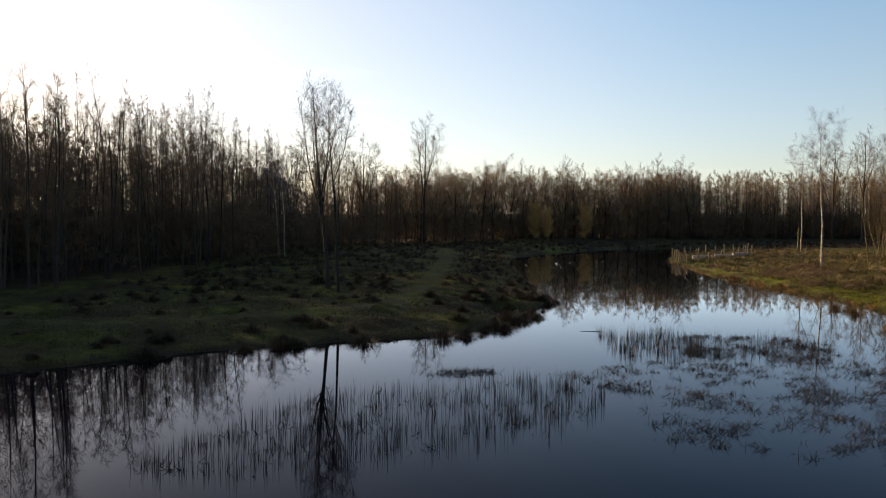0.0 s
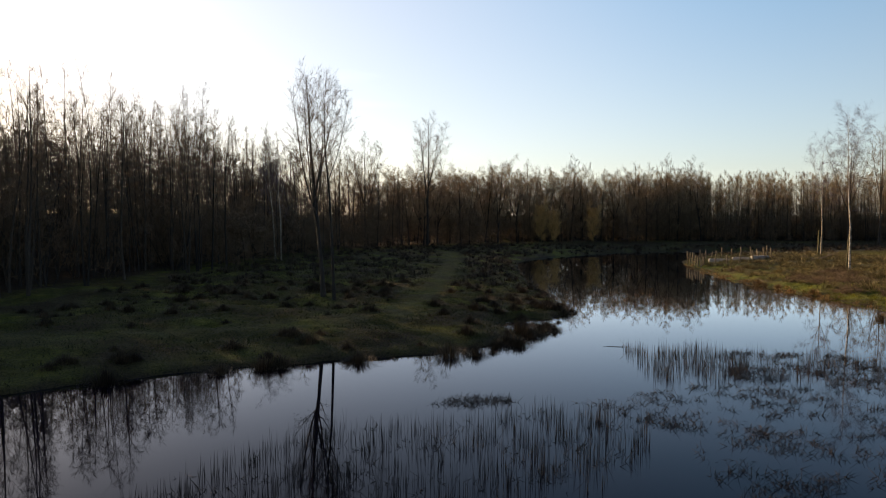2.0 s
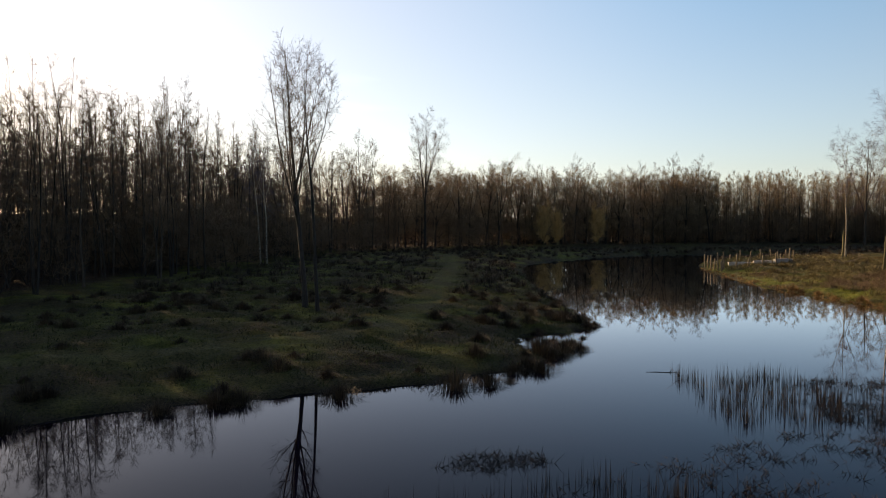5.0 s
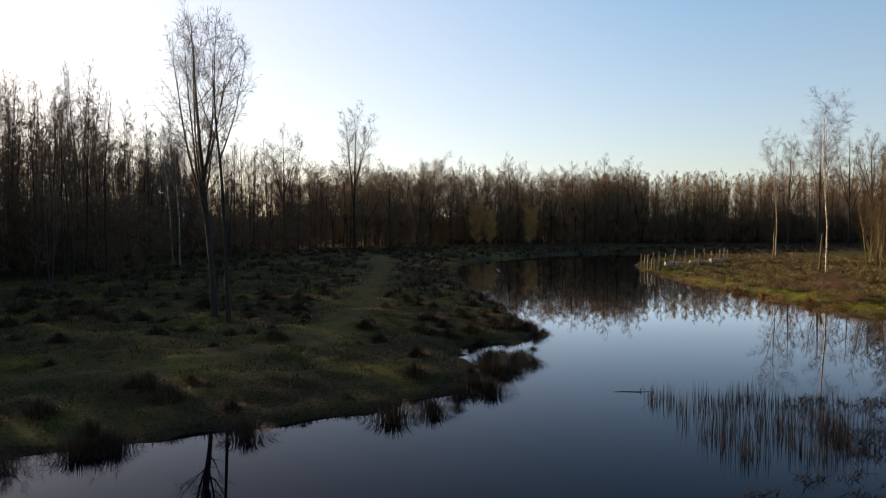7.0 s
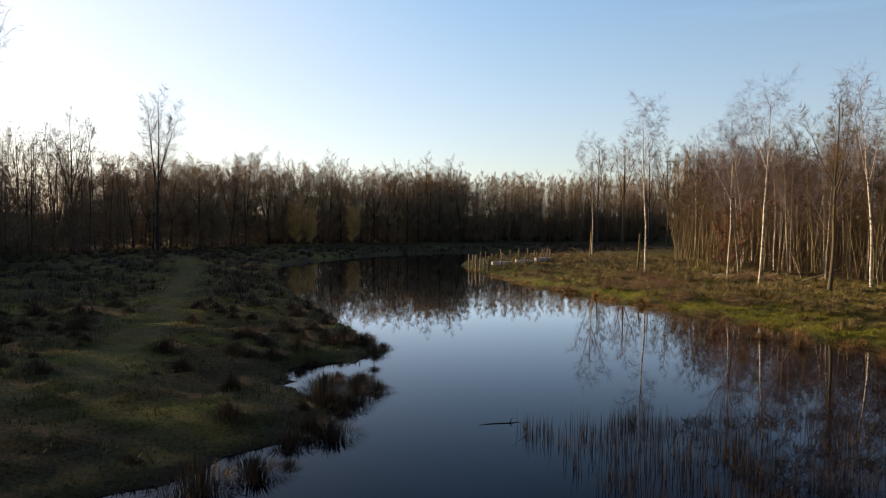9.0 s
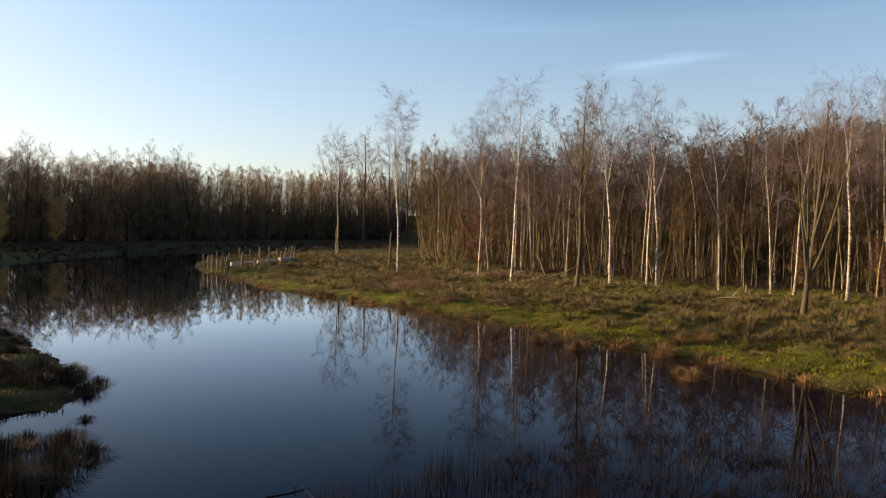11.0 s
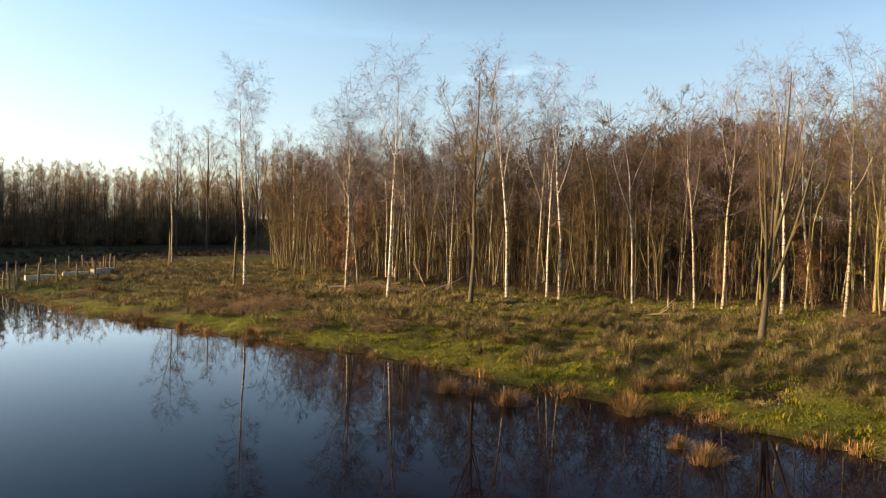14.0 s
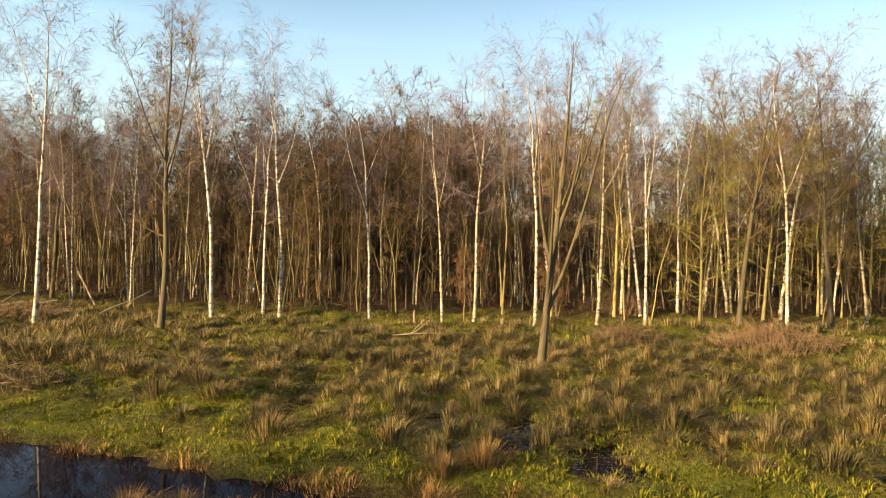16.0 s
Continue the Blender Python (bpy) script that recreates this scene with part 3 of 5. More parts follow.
def tree_shape(seed, tall, trunk_r, first, branches, reach, rise, droop, subs, twigs, stems=1, spread=0.0, crook=0.05,
               twig_len=0.8, twig_r=0.008, angle=(0.45, 0.95), build=2, fork=0.0, fork_at=(0.42, 0.62)):
    """Arrays of trunk and crown of a bare tree that stands at the origin. build: 2 for trees that stand free, 1 within the edge of a wood, 0 far inside it."""
    rng = np.random.RandomState(seed)
    trunk, crown = Tubes(), Tubes()
    steps, sides = ((4, 3), (8, 6), (10, 7))[build]
    b_steps, b_sides, t_sides = ((2, 3, 1), (3, 3, 1), (4, 4, 3))[build]
    lines = []
    for s in range(stems):
        a = 2 * math.pi * (s + rng.uniform(0, 0.6)) / stems
        way = np.array([math.cos(a) * spread, math.sin(a) * spread, 1.0])
        h = tall * (1 if s == 0 else rng.uniform(0.8, 1.0))
        r = trunk_r * (1 if stems == 1 else rng.uniform(0.7, 1.0))
        foot = np.array([way[0] * 0.4, way[1] * 0.4, -0.25]) if stems > 1 else np.array([0, 0, -0.25])
        stem = limb(rng, foot, way, h + 0.25, steps, crook, 0.07)
        f = np.linspace(0, 1, steps + 1)
        trunk.add(stem, r * (1 - 0.93 * f ** 1.25) + np.where(f < 0.05, 0.35 * r, 0), sides)
        lines.append((stem, r, first, h))
        for _ in range(int(fork)):
            g = rng.uniform(*fork_at)
            at, d = along(stem, g)
            arm = limb(rng, at, side_way(rng, d, rng.uniform(0.3, 0.5)), h * (1 - g) * rng.uniform(0.75, 0.95), 6, 0.06, 0.12)
            fr = r * (1 - 0.93 * g ** 1.25) * 0.7
            trunk.add(arm, fr * (1 - 0.92 * np.linspace(0, 1, 7)), 5)
            lines.append((arm, fr, 0.15, h * (1 - g)))
    for k, (stem, r, start, h) in enumerate(lines):
        count = branches if k < stems else max(3, branches // 2)
        for b in range(count):
            g = start + (0.97 - start) * ((b + rng.uniform(0, 1)) / count)
            at, d = along(stem, g)
            q = (g - start) / (1 - start)
            ln = reach * (0.5 + 0.65 * math.sin(math.pi * min(1, 0.2 + 0.66 * q))) * rng.uniform(0.55, 1.15) * (1 if k < stems else 0.75)
            b_r = max(0.010, r * (1 - 0.93 * g) * rng.uniform(0.35, 0.6))
            br = limb(rng, at, side_way(rng, d, rng.uniform(*angle) * (1.1 - 0.35 * q)), ln, b_steps, 0.12, rise)
            crown.add(br, b_r * np.linspace(1, 0.15, b_steps + 1), b_sides)
            for _ in range(subs):
                at2, d2 = along(br, rng.uniform(0.25, 0.95))
                sb = limb(rng, at2, side_way(rng, d2, rng.uniform(0.45, 1.1)), ln * rng.uniform(0.25, 0.55), 2, 0.12, rise * 0.5 + droop * 0.4)
                if build < 2:
                    crown.add(np.array([sb[0], sb[2]]), [max(0.010, b_r * 0.4), 0], 3 if build else 1)
                else:
                    crown.add(sb, [max(0.007, b_r * 0.4), max(0.006, b_r * 0.25), 0.004], 3)
                twigs_on(rng, crown, sb, twigs, twig_len, droop, twig_r, t_sides)
            twigs_on(rng, crown, br, twigs, twig_len, droop, twig_r, t_sides)
    return trunk.arrays(), crown.arrays()


def units(v):
    return v / (np.linalg.norm(v, axis=-1, keepdims=True) + 1e-9)


def bare_crown(seed, tall, trunk_r, base, wide, limbs, shoots, twigs, twig_r, twig_len, open_angle=0.8, up=0.16, droop=0.0, crook=0.035, stems=1,
               leaders=0, leader_at=(0.3, 0.55), leader_lean=0.5, detail=1, spray=1.15, top=0.5, trunk_end=0.94):
    """Arrays of trunk and crown of a bare tree: ascending limbs, side shoots that shorten towards each limb's tip, and fine twigs on every shoot.
    wide: the longest limb; open_angle: how far limbs lean from the trunk; up: how they turn to the light; top: limb length at the tip against the longest."""
    rng = np.random.RandomState(seed)
    trunk, crown = Tubes(), Tubes()
    steps, sides, limb_steps = ((6, 3, 2), (10, 7, 4))[detail]
    lines = []
    for s in range(stems):
        a = 2 * math.pi * (s + rng.uniform(0, 0.6)) / stems
        tilt = 0.0 if stems == 1 else rng.uniform(0.04, 0.11)
        h = tall * (1 if s == 0 else rng.uniform(0.8, 0.97))
        stem = limb(rng, np.array([math.cos(a) * tilt, math.sin(a) * tilt, -0.25]), np.array([math.cos(a) * tilt, math.sin(a) * tilt, 1.0]), h + 0.25, steps, crook, 0.07)
        f = np.linspace(0, 1, steps + 1)
        trunk.add(stem, trunk_r * (1 - trunk_end * f ** 1.1) + np.where(f < 0.05, 0.3 * trunk_r, 0), sides)
        lines.append((stem, trunk_r, base, limbs, 1.0))
        for k in range(leaders):
            g = rng.uniform(*leader_at)
            at, d = along(stem, g)
            heading = 2.4 * k + rng.uniform(-0.5, 0.5)
            way = np.array([math.cos(heading) * leader_lean, math.sin(heading) * leader_lean, 1.0])
            arm = limb(rng, at, way, h * (1 - g) * rng.uniform(0.82, 1.0), 6, crook * 1.4, 0.05)
            r = trunk_r * (1 - trunk_end * g ** 1.1) * rng.uniform(0.5, 0.7)
            trunk.add(arm, r * (1 - 0.92 * np.linspace(0, 1, 7)), 5)
            lines.append((arm, r, 0.12, max(4, limbs * 2 // 3), 0.72))
    for stem, r, first, count, share in lines:
        heading = rng.uniform(0, 6.28)
        for b in range(count):
            q = (b + rng.uniform(0, 1)) / count
            g = first + (0.985 - first) * q
            at, _ = along(stem, g)
            heading += 2.4 + rng.normal(0, 0.4)
            lean = open_angle * (1.12 - 0.55 * q) * rng.uniform(0.8, 1.2)
            way = np.array([math.cos(heading) * math.sin(lean), math.sin(heading) * math.sin(lean), math.cos(lean)])
            ln = wide * share * (top + (1 - top) * min(1, (1 - q) * 1.6)) * min(1, 0.55 + 1.8 * q) * rng.uniform(0.62, 1.1)
            thick = max(0.010 if detail else 0.014, r * (1 - trunk_end * g) * rng.uniform(0.35, 0.55))
            line = limb(rng, at, way, ln, limb_steps, 0.11, up)
            crown.add(line, thick * np.linspace(1, 0.22, limb_steps + 1), 3)
            # shoots along the limb, and one that carries it on
            f = np.append((np.arange(shoots) + rng.uniform(0.2, 1, shoots)) / shoots * 0.85 + 0.14, 0.999)
            i = np.minimum((f * limb_steps).astype(int), limb_steps - 1)
            part = (f * limb_steps - i)[:, None]
            foot, d = line[i] * (1 - part) + line[i + 1] * part, units(line[i + 1] - line[i])
            aside = units(np.cross(d, rng.normal(0, 1, d.shape)))
            open_up = rng.uniform(0.5, 1.15, len(f))[:, None] * (f < 0.99)[:, None]
            way = units(d * np.cos(open_up) + aside * np.sin(open_up) + np.array([0, 0, up * 1.6 + droop * 0.35]))
            size = ln * (0.24 + 0.40 * (1 - f)) * rng.uniform(0.7, 1.25, len(f))
            end = foot + way * size[:, None]
            crown.add_many(foot, end, max(twig_r * 1.5, thick * 0.22))
            # fine twigs
            g2 = rng.uniform(0.15, 1.0, (len(f), twigs, 1))
            p = foot[:, None] + (end - foot)[:, None] * g2
            w = units(way[:, None] + rng.normal(0, spray * 0.58, p.shape) + np.array([0, 0, up + droop]))
            tip = p + w * (twig_len * rng.uniform(0.5, 1.2, (len(f), twigs, 1)))
            crown.add_many(p.reshape(-1, 3), tip.reshape(-1, 3), twig_r)
    return trunk.arrays(), crown.arrays()


def tree_thing(name, shape, trunk_mat, crown_mat, label, group):
    ob = tagged(new(name), label, "tree", group)
    for part_name, arrays, mat in (("trunk", shape[0], trunk_mat), ("crown", shape[1], crown_mat)):
        p = new(part_name, mesh_of(part_name, *arrays, mat))
        p.parent = ob
        p.data.polygons.foreach_set("use_smooth", np.ones(len(p.data.polygons), dtype=bool))
    return ob


def plant(first_made, x, y, turn=0.0, size=1.0, lean=0.0, lean_to=0.0, tall=1.0, sink=0.0):
    """The thing itself the first time, then copies of it."""
    m = placed(x, y, max(ground_at(x, y), -0.04) - sink, turn, size, lean, lean_to, tall)
    if "used" not in first_made:
        first_made["used"] = True
        first_made["ob"].matrix_basis = m
        return first_made["ob"]
    return copy_thing(first_made["ob"], m)


def kinds_of(name, shapes, trunk_mat, crown_mat, label, group):
    return [{"ob": tree_thing(name, s, trunk_mat, crown_mat, label, group)} for s in shapes]


birch_shapes = [bare_crown(10 + i, 12.0, 0.086, 0.38, 2.3, 15, 10, 10, 0.0037, 0.58, 1.1, 0.04, -0.45, 0.045, 1 + (i % 3 == 1), leaders=2 - (i % 3 == 1), leader_at=(0.42, 0.66), leader_lean=0.38, top=0.8) for i in range(7)]
oak_shapes = [bare_crown(30 + i, 11.0, 0.12, 0.30, 1.9, 16, 9, 8, 0.0056, 0.45, 1.0, 0.06, 0.0, 0.035, leaders=4, leader_at=(0.42, 0.6), top=0.6) for i in range(4)]
pole_shapes = [bare_crown(40 + i, 9.5, 0.056, 0.34, 1.5, 14, 6, 6, 0.0060, 0.5, 1.0, 0.05, 0.0, 0.08, detail=1, top=0.6) for i in range(8)]
alder_shapes = [bare_crown(60 + i, 12.5, 0.085, 0.34, 1.8, 19, 8, 5, 0.0062, 0.55, 0.85, 0.08, 0.0, 0.03, 1 + (i % 3 == 2), top=0.55, trunk_end=0.84) for i in range(7)]
deep_shapes = [bare_crown(80 + i, 12.0, 0.064, 0.32, 2.0, 15, 7, 6, 0.0090, 0.6, 1.0, 0.05, 0.0, 0.055, detail=0, top=0.6) for i in range(8)]
bare_shapes = [bare_crown(90 + i, 12.0, 0.075, 0.34, 1.7, 14, 7, 5, 0.0090, 0.6, 0.82, 0.08, 0.0, 0.04, detail=0, top=0.55, trunk_end=0.82) for i in range(8)]
round_shapes = [bare_crown(130 + i, 11.6, 0.15, 0.16, 3.0, 11, 9, 5, 0.0145, 0.85, 1.15, 0.05, 0.0, 0.05, leaders=3, leader_at=(0.2, 0.5), detail=0, top=0.6) for i in range(6)]
stand_shapes = [bare_crown(140 + i, 12.0, 0.085, 0.30, 1.3, 12, 6, 4, 0.0150, 0.7, 0.8, 0.09, 0.0, 0.025, detail=0, top=0.6) for i in range(6)]
back_shapes = [tree_shape(120 + i, 12.0, 0.11, 0.05, 7, 2.0, 0.1, 0.1, 3, 3, crook=0.05, twig_len=1.8, twig_r=0.034, angle=(0.3, 0.8), build=0) for i in range(8)]
thicket_shapes = [tree_shape(170 + i, 12.0, 0.10, 0.04, 9, 2.0, 0.1, 0.05, 3, 4, crook=0.05, twig_len=1.7, twig_r=0.036, angle=(0.3, 0.9), build=0) for i in range(8)]
scrub_shapes = [bare_crown(150 + i, 4.6, 0.03, 0.05, 2.2, 10, 7, 5, 0.020, 0.9, 1.05, 0.07, 0.0, 0.08, 1 + i % 2, detail=0, top=0.6) for i in range(5)]
brush_shapes = [bare_crown(160 + i, 1.5, 0.012, 0.05, 1.0, 9, 4, 5, 0.006, 0.34, 0.85, 0.1, 0.0, 0.1, detail=0, top=0.6) for i in range(5)]
shrub_shapes = [tree_shape(100 + i, 4.4, 0.03, 0.1, 4, 1.2, 0.12, 0.12, 2, 3, stems=4, spread=0.5, crook=0.10, twig_len=0.8, twig_r=0.018, build=0) for i in range(6)]

birches = kinds_of("birch_tree", birch_shapes, BIRCH, TWIG_BIRCH, "white-barked bare birch with fine purplish twigs at the wood's edge", "birches on the sunlit bank")
oaks = kinds_of("oak_tree", oak_shapes, BARK, TWIG, "bare brown-barked oak with dense spreading twigs", "oaks on the sunlit bank")
poles = kinds_of("young_tree", pole_shapes, POLE, TWIG, "slender bare young tree with olive algae-covered bark", "young trees in the sunlit wood")
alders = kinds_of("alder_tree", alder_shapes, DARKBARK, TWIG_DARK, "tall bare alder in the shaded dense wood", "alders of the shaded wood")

# birches that stand out: place, height, lean towards
EDGE_BIRCHES = [(43.0, 85.5, 13.6, 3, 200), (33.0, 62.0, 13.2, 1, 90), (35.3, 55.8, 11.6, 3, 100), (35.9, 55.4, 11.4, 2, 250), (33.4, 51.0, 12.4, 5, 270),
                (36.2, 45.6, 11.3, 4, 270), (38.3, 43.8, 11.0, 3, 280), (38.9, 40.2, 9.8, 1, 180), (38.5, 37.1, 9.6, 2, 60), (38.1, 35.8, 10.6, 3, 80),
                (39.0, 33.6, 10.4, 1, 10), (39.5, 31.3, 10.4, 0, 0), (40.0, 29.5, 9.9, 2, 90), (42.0, 24.0, 11.5, 4, 250), (43.8, 20.6, 10.4, 3, 80)]
for i, (x, y, tall, lean, to) in enumerate(EDGE_BIRCHES):
    plant(birches[(0, 2, 3, 5, 6)[i % 5]], x, y, i * 77, tall / 12.5, lean, to)
for i, (x, y, tall) in enumerate([(33.3, 45.8, 10.9), (40.8, 26.0, 10.4), (42.1, 22.4, 10.6), (41.0, 57.0, 10.5), (46.0, 66.0, 10.0)]):
    plant(oaks[i % 4], x, y, i * 50, tall / 11.0, 1, 40 * i)

# the leaning willow in front of the wood, and the trees that stand alone on the shaded bank
willow_shape = tree_shape(201, 9.0, 0.12, 0.4, 6, 1.2, 0.16, 0.25, 3, 4, stems=1, crook=0.03, twig_len=0.5, twig_r=0.006, angle=(0.25, 0.6), fork=7, fork_at=(0.18, 0.5))
willow = tree_thing("willow_tree", willow_shape, BARK, TWIG, "leaning bare willow with upswept limbs among the rushes", "trees that stand alone")
willow.matrix_basis = placed(31.6, 32.7, ground_at(31.6, 32.7), 0, 1.0, 6, 0)
tall_shape = bare_crown(207, 11.7, 0.125, 0.34, 2.7, 17, 12, 5, 0.0050, 0.42, 0.85, 0.06, 0.0, 0.035, leaders=6, leader_at=(0.24, 0.48), leader_lean=0.32, top=0.55, trunk_end=0.88)
tall_tree = tree_thing("alder_tree", tall_shape, DARKBARK, TWIG_DARK, "tall bare alder with fanned leaders on the shaded grassy bank", "trees that stand alone")
tall_tree.matrix_basis = placed(-6.65, 41.3, ground_at(-6.65, 41.3), 265, 1.0, 1.2, 90)
side_shape = bare_crown(208, 11.3, 0.09, 0.52, 1.7, 15, 9, 5, 0.0050, 0.4, 0.8, 0.06, 0.0, 0.03, leaders=2, leader_at=(0.45, 0.62), top=0.45)
side_tree = tree_thing("alder_tree", side_shape, DARKBARK, TWIG_DARK, "slim bare alder standing close beside a larger one", "trees that stand alone")
side_tree.matrix_basis = placed(-5.9, 40.2, ground_at(-5.9, 40.2), 0, 1.0)
far_shape = bare_crown(211, 18.0, 0.19, 0.32, 3.8, 18, 10, 5, 0.0100, 0.75, 1.0, 0.05, 0.0, 0.025, leaders=4, leader_at=(0.28, 0.5), leader_lean=0.34, top=0.5)
far_trees = [{"ob": tree_thing("poplar_tree", far_shape, DARKBARK, TWIG_DARK, "tall bare tree rising over the distant wood", "tall trees of the distant wood")}]
for i, (x, y, size) in enumerate([(-3.0, 112, 1.08), (-12.0, 108, 0.82), (-18, 112, 0.74), (36, 140, 0.72), (42, 141, 0.80), (46, 139, 0.78), (15, 136, 0.74), (25, 142, 0.80), (8, 130, 0.7),
                                  (66, 121, 0.86), (70.5, 120, 0.94), (74, 117.5, 0.82), (77.5, 117, 0.9), (81, 114, 0.8)]):
    plant(far_trees[0], x, y, i * 70, size)
gold_shape = bare_crown(215, 6.4, 0.05, 0.06, 2.0, 12, 8, 6, 0.016, 0.9, 0.7, 0.13, 0.0, 0.06, 4, detail=0, top=0.6)
golds = [{"ob": tree_thing("golden_willow", gold_shape, POLE, TWIG_GOLD_LIT, "golden-twigged willow shrub in the front of the distant wood", "golden willow shrubs")}]
for i, (x, y, size) in enumerate([(16.3, 126.6, 1.0), (18.8, 128.0, 0.85), (26.0, 130.6, 0.95)]):
    plant(golds[0], x, y, i * 100, size)
russet_shape = tree_shape(218, 5.2, 0.04, 0.1, 14, 1.3, 0.05, 0.0, 5, 8, stems=3, spread=0.15, crook=0.06, twig_len=0.4, twig_r=0.016)
russets = [{"ob": tree_thing("beech_sapling", russet_shape, BARK, TWIG_RED, "young beech holding russet winter leaves", "russet saplings")}]
for i, (x, y, size) in enumerate([(38.6, 58.5, 1.0), (39.5, 61.5, 0.85), (42.5, 33.0, 0.6), (41.5, 36.5, 0.55)]):
    plant(russets[0], x, y, i * 80, size)
snag = Tubes()
snag.add(np.array([(0, 0, -0.2), (0.02, 0, 0.8), (0.05, 0.02, 1.8), (0.02, 0.05, 2.7), (0.06, 0.05, 3.3)]), [0.13, 0.10, 0.09, 0.085, 0.06], 7)
snag.add(np.array([(0.05, 0.02, 2.6), (0.12, 0.1, 3.0), (0.1, 0.16, 3.6)]), [0.03, 0.025, 0.01], 5)
for x, y in ((34.3, 64.8), (41.9, 84.2)):
    ob = tagged(new("tree_snag", mesh_of("tree_snag", *snag.arrays(), POLE)), "broken-off dead birch stem standing in the grass", "dead tree", "snags")
    ob.matrix_basis = placed(x, y, ground_at(x, y), x * 9, 0.85, 2, 60)

rng = np.random.RandomState(5)
for x, y, size in ((-16.9, 73.6, 0.95), (-16.2, 73.0, 0.85)):
    plant(birches[6], x, y, x * 30, size, 1, 40)
for i, (x, y) in enumerate(beside(WOOD_RIGHT[:-2], 64, 1.0, 13, 71, 1.5)):
    plant(birches[i % 7], x, y, rng.uniform(0, 360), rng.uniform(0.74, 0.98), rng.uniform(0, 5), rng.uniform(0, 360))
for i, (x, y) in enumerate(beside(WOOD_RIGHT[:-2], 260, 0.0, 12, 72, 0.6)):
    plant(poles[i % 8], x, y, rng.uniform(0, 360), rng.uniform(0.55, 1.0), rng.uniform(0, 6), rng.uniform(0, 360))
for i, (x, y) in enumerate(beside(FOREST_LEFT[2:], 88, 0.0, 9, 73, 1.2)):
    plant(alders[i % 7], x, y, rng.uniform(0, 360), rng.uniform(0.82, 1.02), rng.uniform(0, 4), rng.uniform(0, 360))


# twigs of the deeper trees carry the wood's inner shade in their colour
slender = kinds_of("slender_tree", deep_shapes, UMBER, TWIG_INNER_SHADE, "slender bare tree deeper in the sunlit wood", "trees deeper in the sunlit wood")
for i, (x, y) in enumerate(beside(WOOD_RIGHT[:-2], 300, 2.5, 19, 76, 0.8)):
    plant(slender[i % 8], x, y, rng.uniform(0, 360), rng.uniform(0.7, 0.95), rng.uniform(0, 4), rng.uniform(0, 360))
# the wood's far corner, where it reaches out towards the lone birch
for i in range(64):
    f, g = rng.uniform(0, 1), rng.uniform(0, 1) ** 1.3
    x, y = 39.0 + 14.5 * f + 3.4 * g, 66.5 + 18.0 * f - 4.2 * g
    plant(poles[i % 8] if i % 3 else slender[i % 8], x, y, rng.uniform(0, 360), rng.uniform(0.6, 0.98), rng.uniform(0, 5), rng.uniform(0, 360))
inner_birches = kinds_of("birch_tree", deep_shapes[:4], BIRCH, TWIG_WARM, "slim white-barked birch among the trees of the wood", "birches inside the wood")
for i, (x, y) in enumerate(beside(WOOD_RIGHT[:-2], 75, 3.0, 17, 91, 1.4)):
    plant(inner_birches[i % 4], x, y, rng.uniform(0, 360), rng.uniform(0.8, 1.0), rng.uniform(0, 4), rng.uniform(0, 360))
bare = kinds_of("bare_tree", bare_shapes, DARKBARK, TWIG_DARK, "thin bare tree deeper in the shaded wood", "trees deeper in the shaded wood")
for i, (x, y) in enumerate(beside(FOREST_LEFT[2:], 225, 4, 30, 74, 0.8)):
    plant(bare[i % 8], x, y, rng.uniform(0, 360), rng.uniform(0.9, 1.14), rng.uniform(0, 4), rng.uniform(0, 360))
mossy_shapes = [tree_shape(230 + i, 9.8, 0.082, 0.12, 30, 2.3, 0.03, 0.05, 6, 7, crook=0.06, twig_len=0.5, twig_r=0.007, angle=(0.8, 1.3), fork=1, build=1) for i in range(3)]
mossy = kinds_of("oak_tree", mossy_shapes, POLE, TWIG_MOSS, "low-branched bare oak with olive mossy limbs", "mossy oaks on the sunlit bank")
for i, (x, y) in enumerate([(41.0, 27.4), (42.6, 24.8), (44.5, 18.4), (45.0, 15.5), (44.0, 12.5), (43.2, 30.6), (45.5, 22.0), (44.0, 26.4), (46.6, 19.6), (43.4, 16.8)]):
    plant(mossy[i % 3], x, y, i * 60, 0.85 + 0.04 * (i % 6), 2, 70 * i)


def wood_stuff(name, shapes, places, low, high, trunk_mat, crown_mat, label, seed):
    r = np.random.RandomState(seed)
    h = looked_up(GRID_Z, [p[0] for p in places], [p[1] for p in places])
    spots = [(r.randint(len(shapes)), flat(placed(x, y, z, r.uniform(0, 360), r.uniform(low, high), r.uniform(0, 4), r.uniform(0, 360)))) for (x, y), z in zip(places, h)]
    ob = tagged(new(name), label, "trees", kind="stuff")
    for part_name, k, mat in (("trunks", 0, trunk_mat), ("crowns", 1, crown_mat)):
        p = new(part_name, mesh_of(part_name, *joined([(shapes[s][k], m) for s, m in spots]), mat))
        p.parent = ob
        p["kind"] = "stuff"


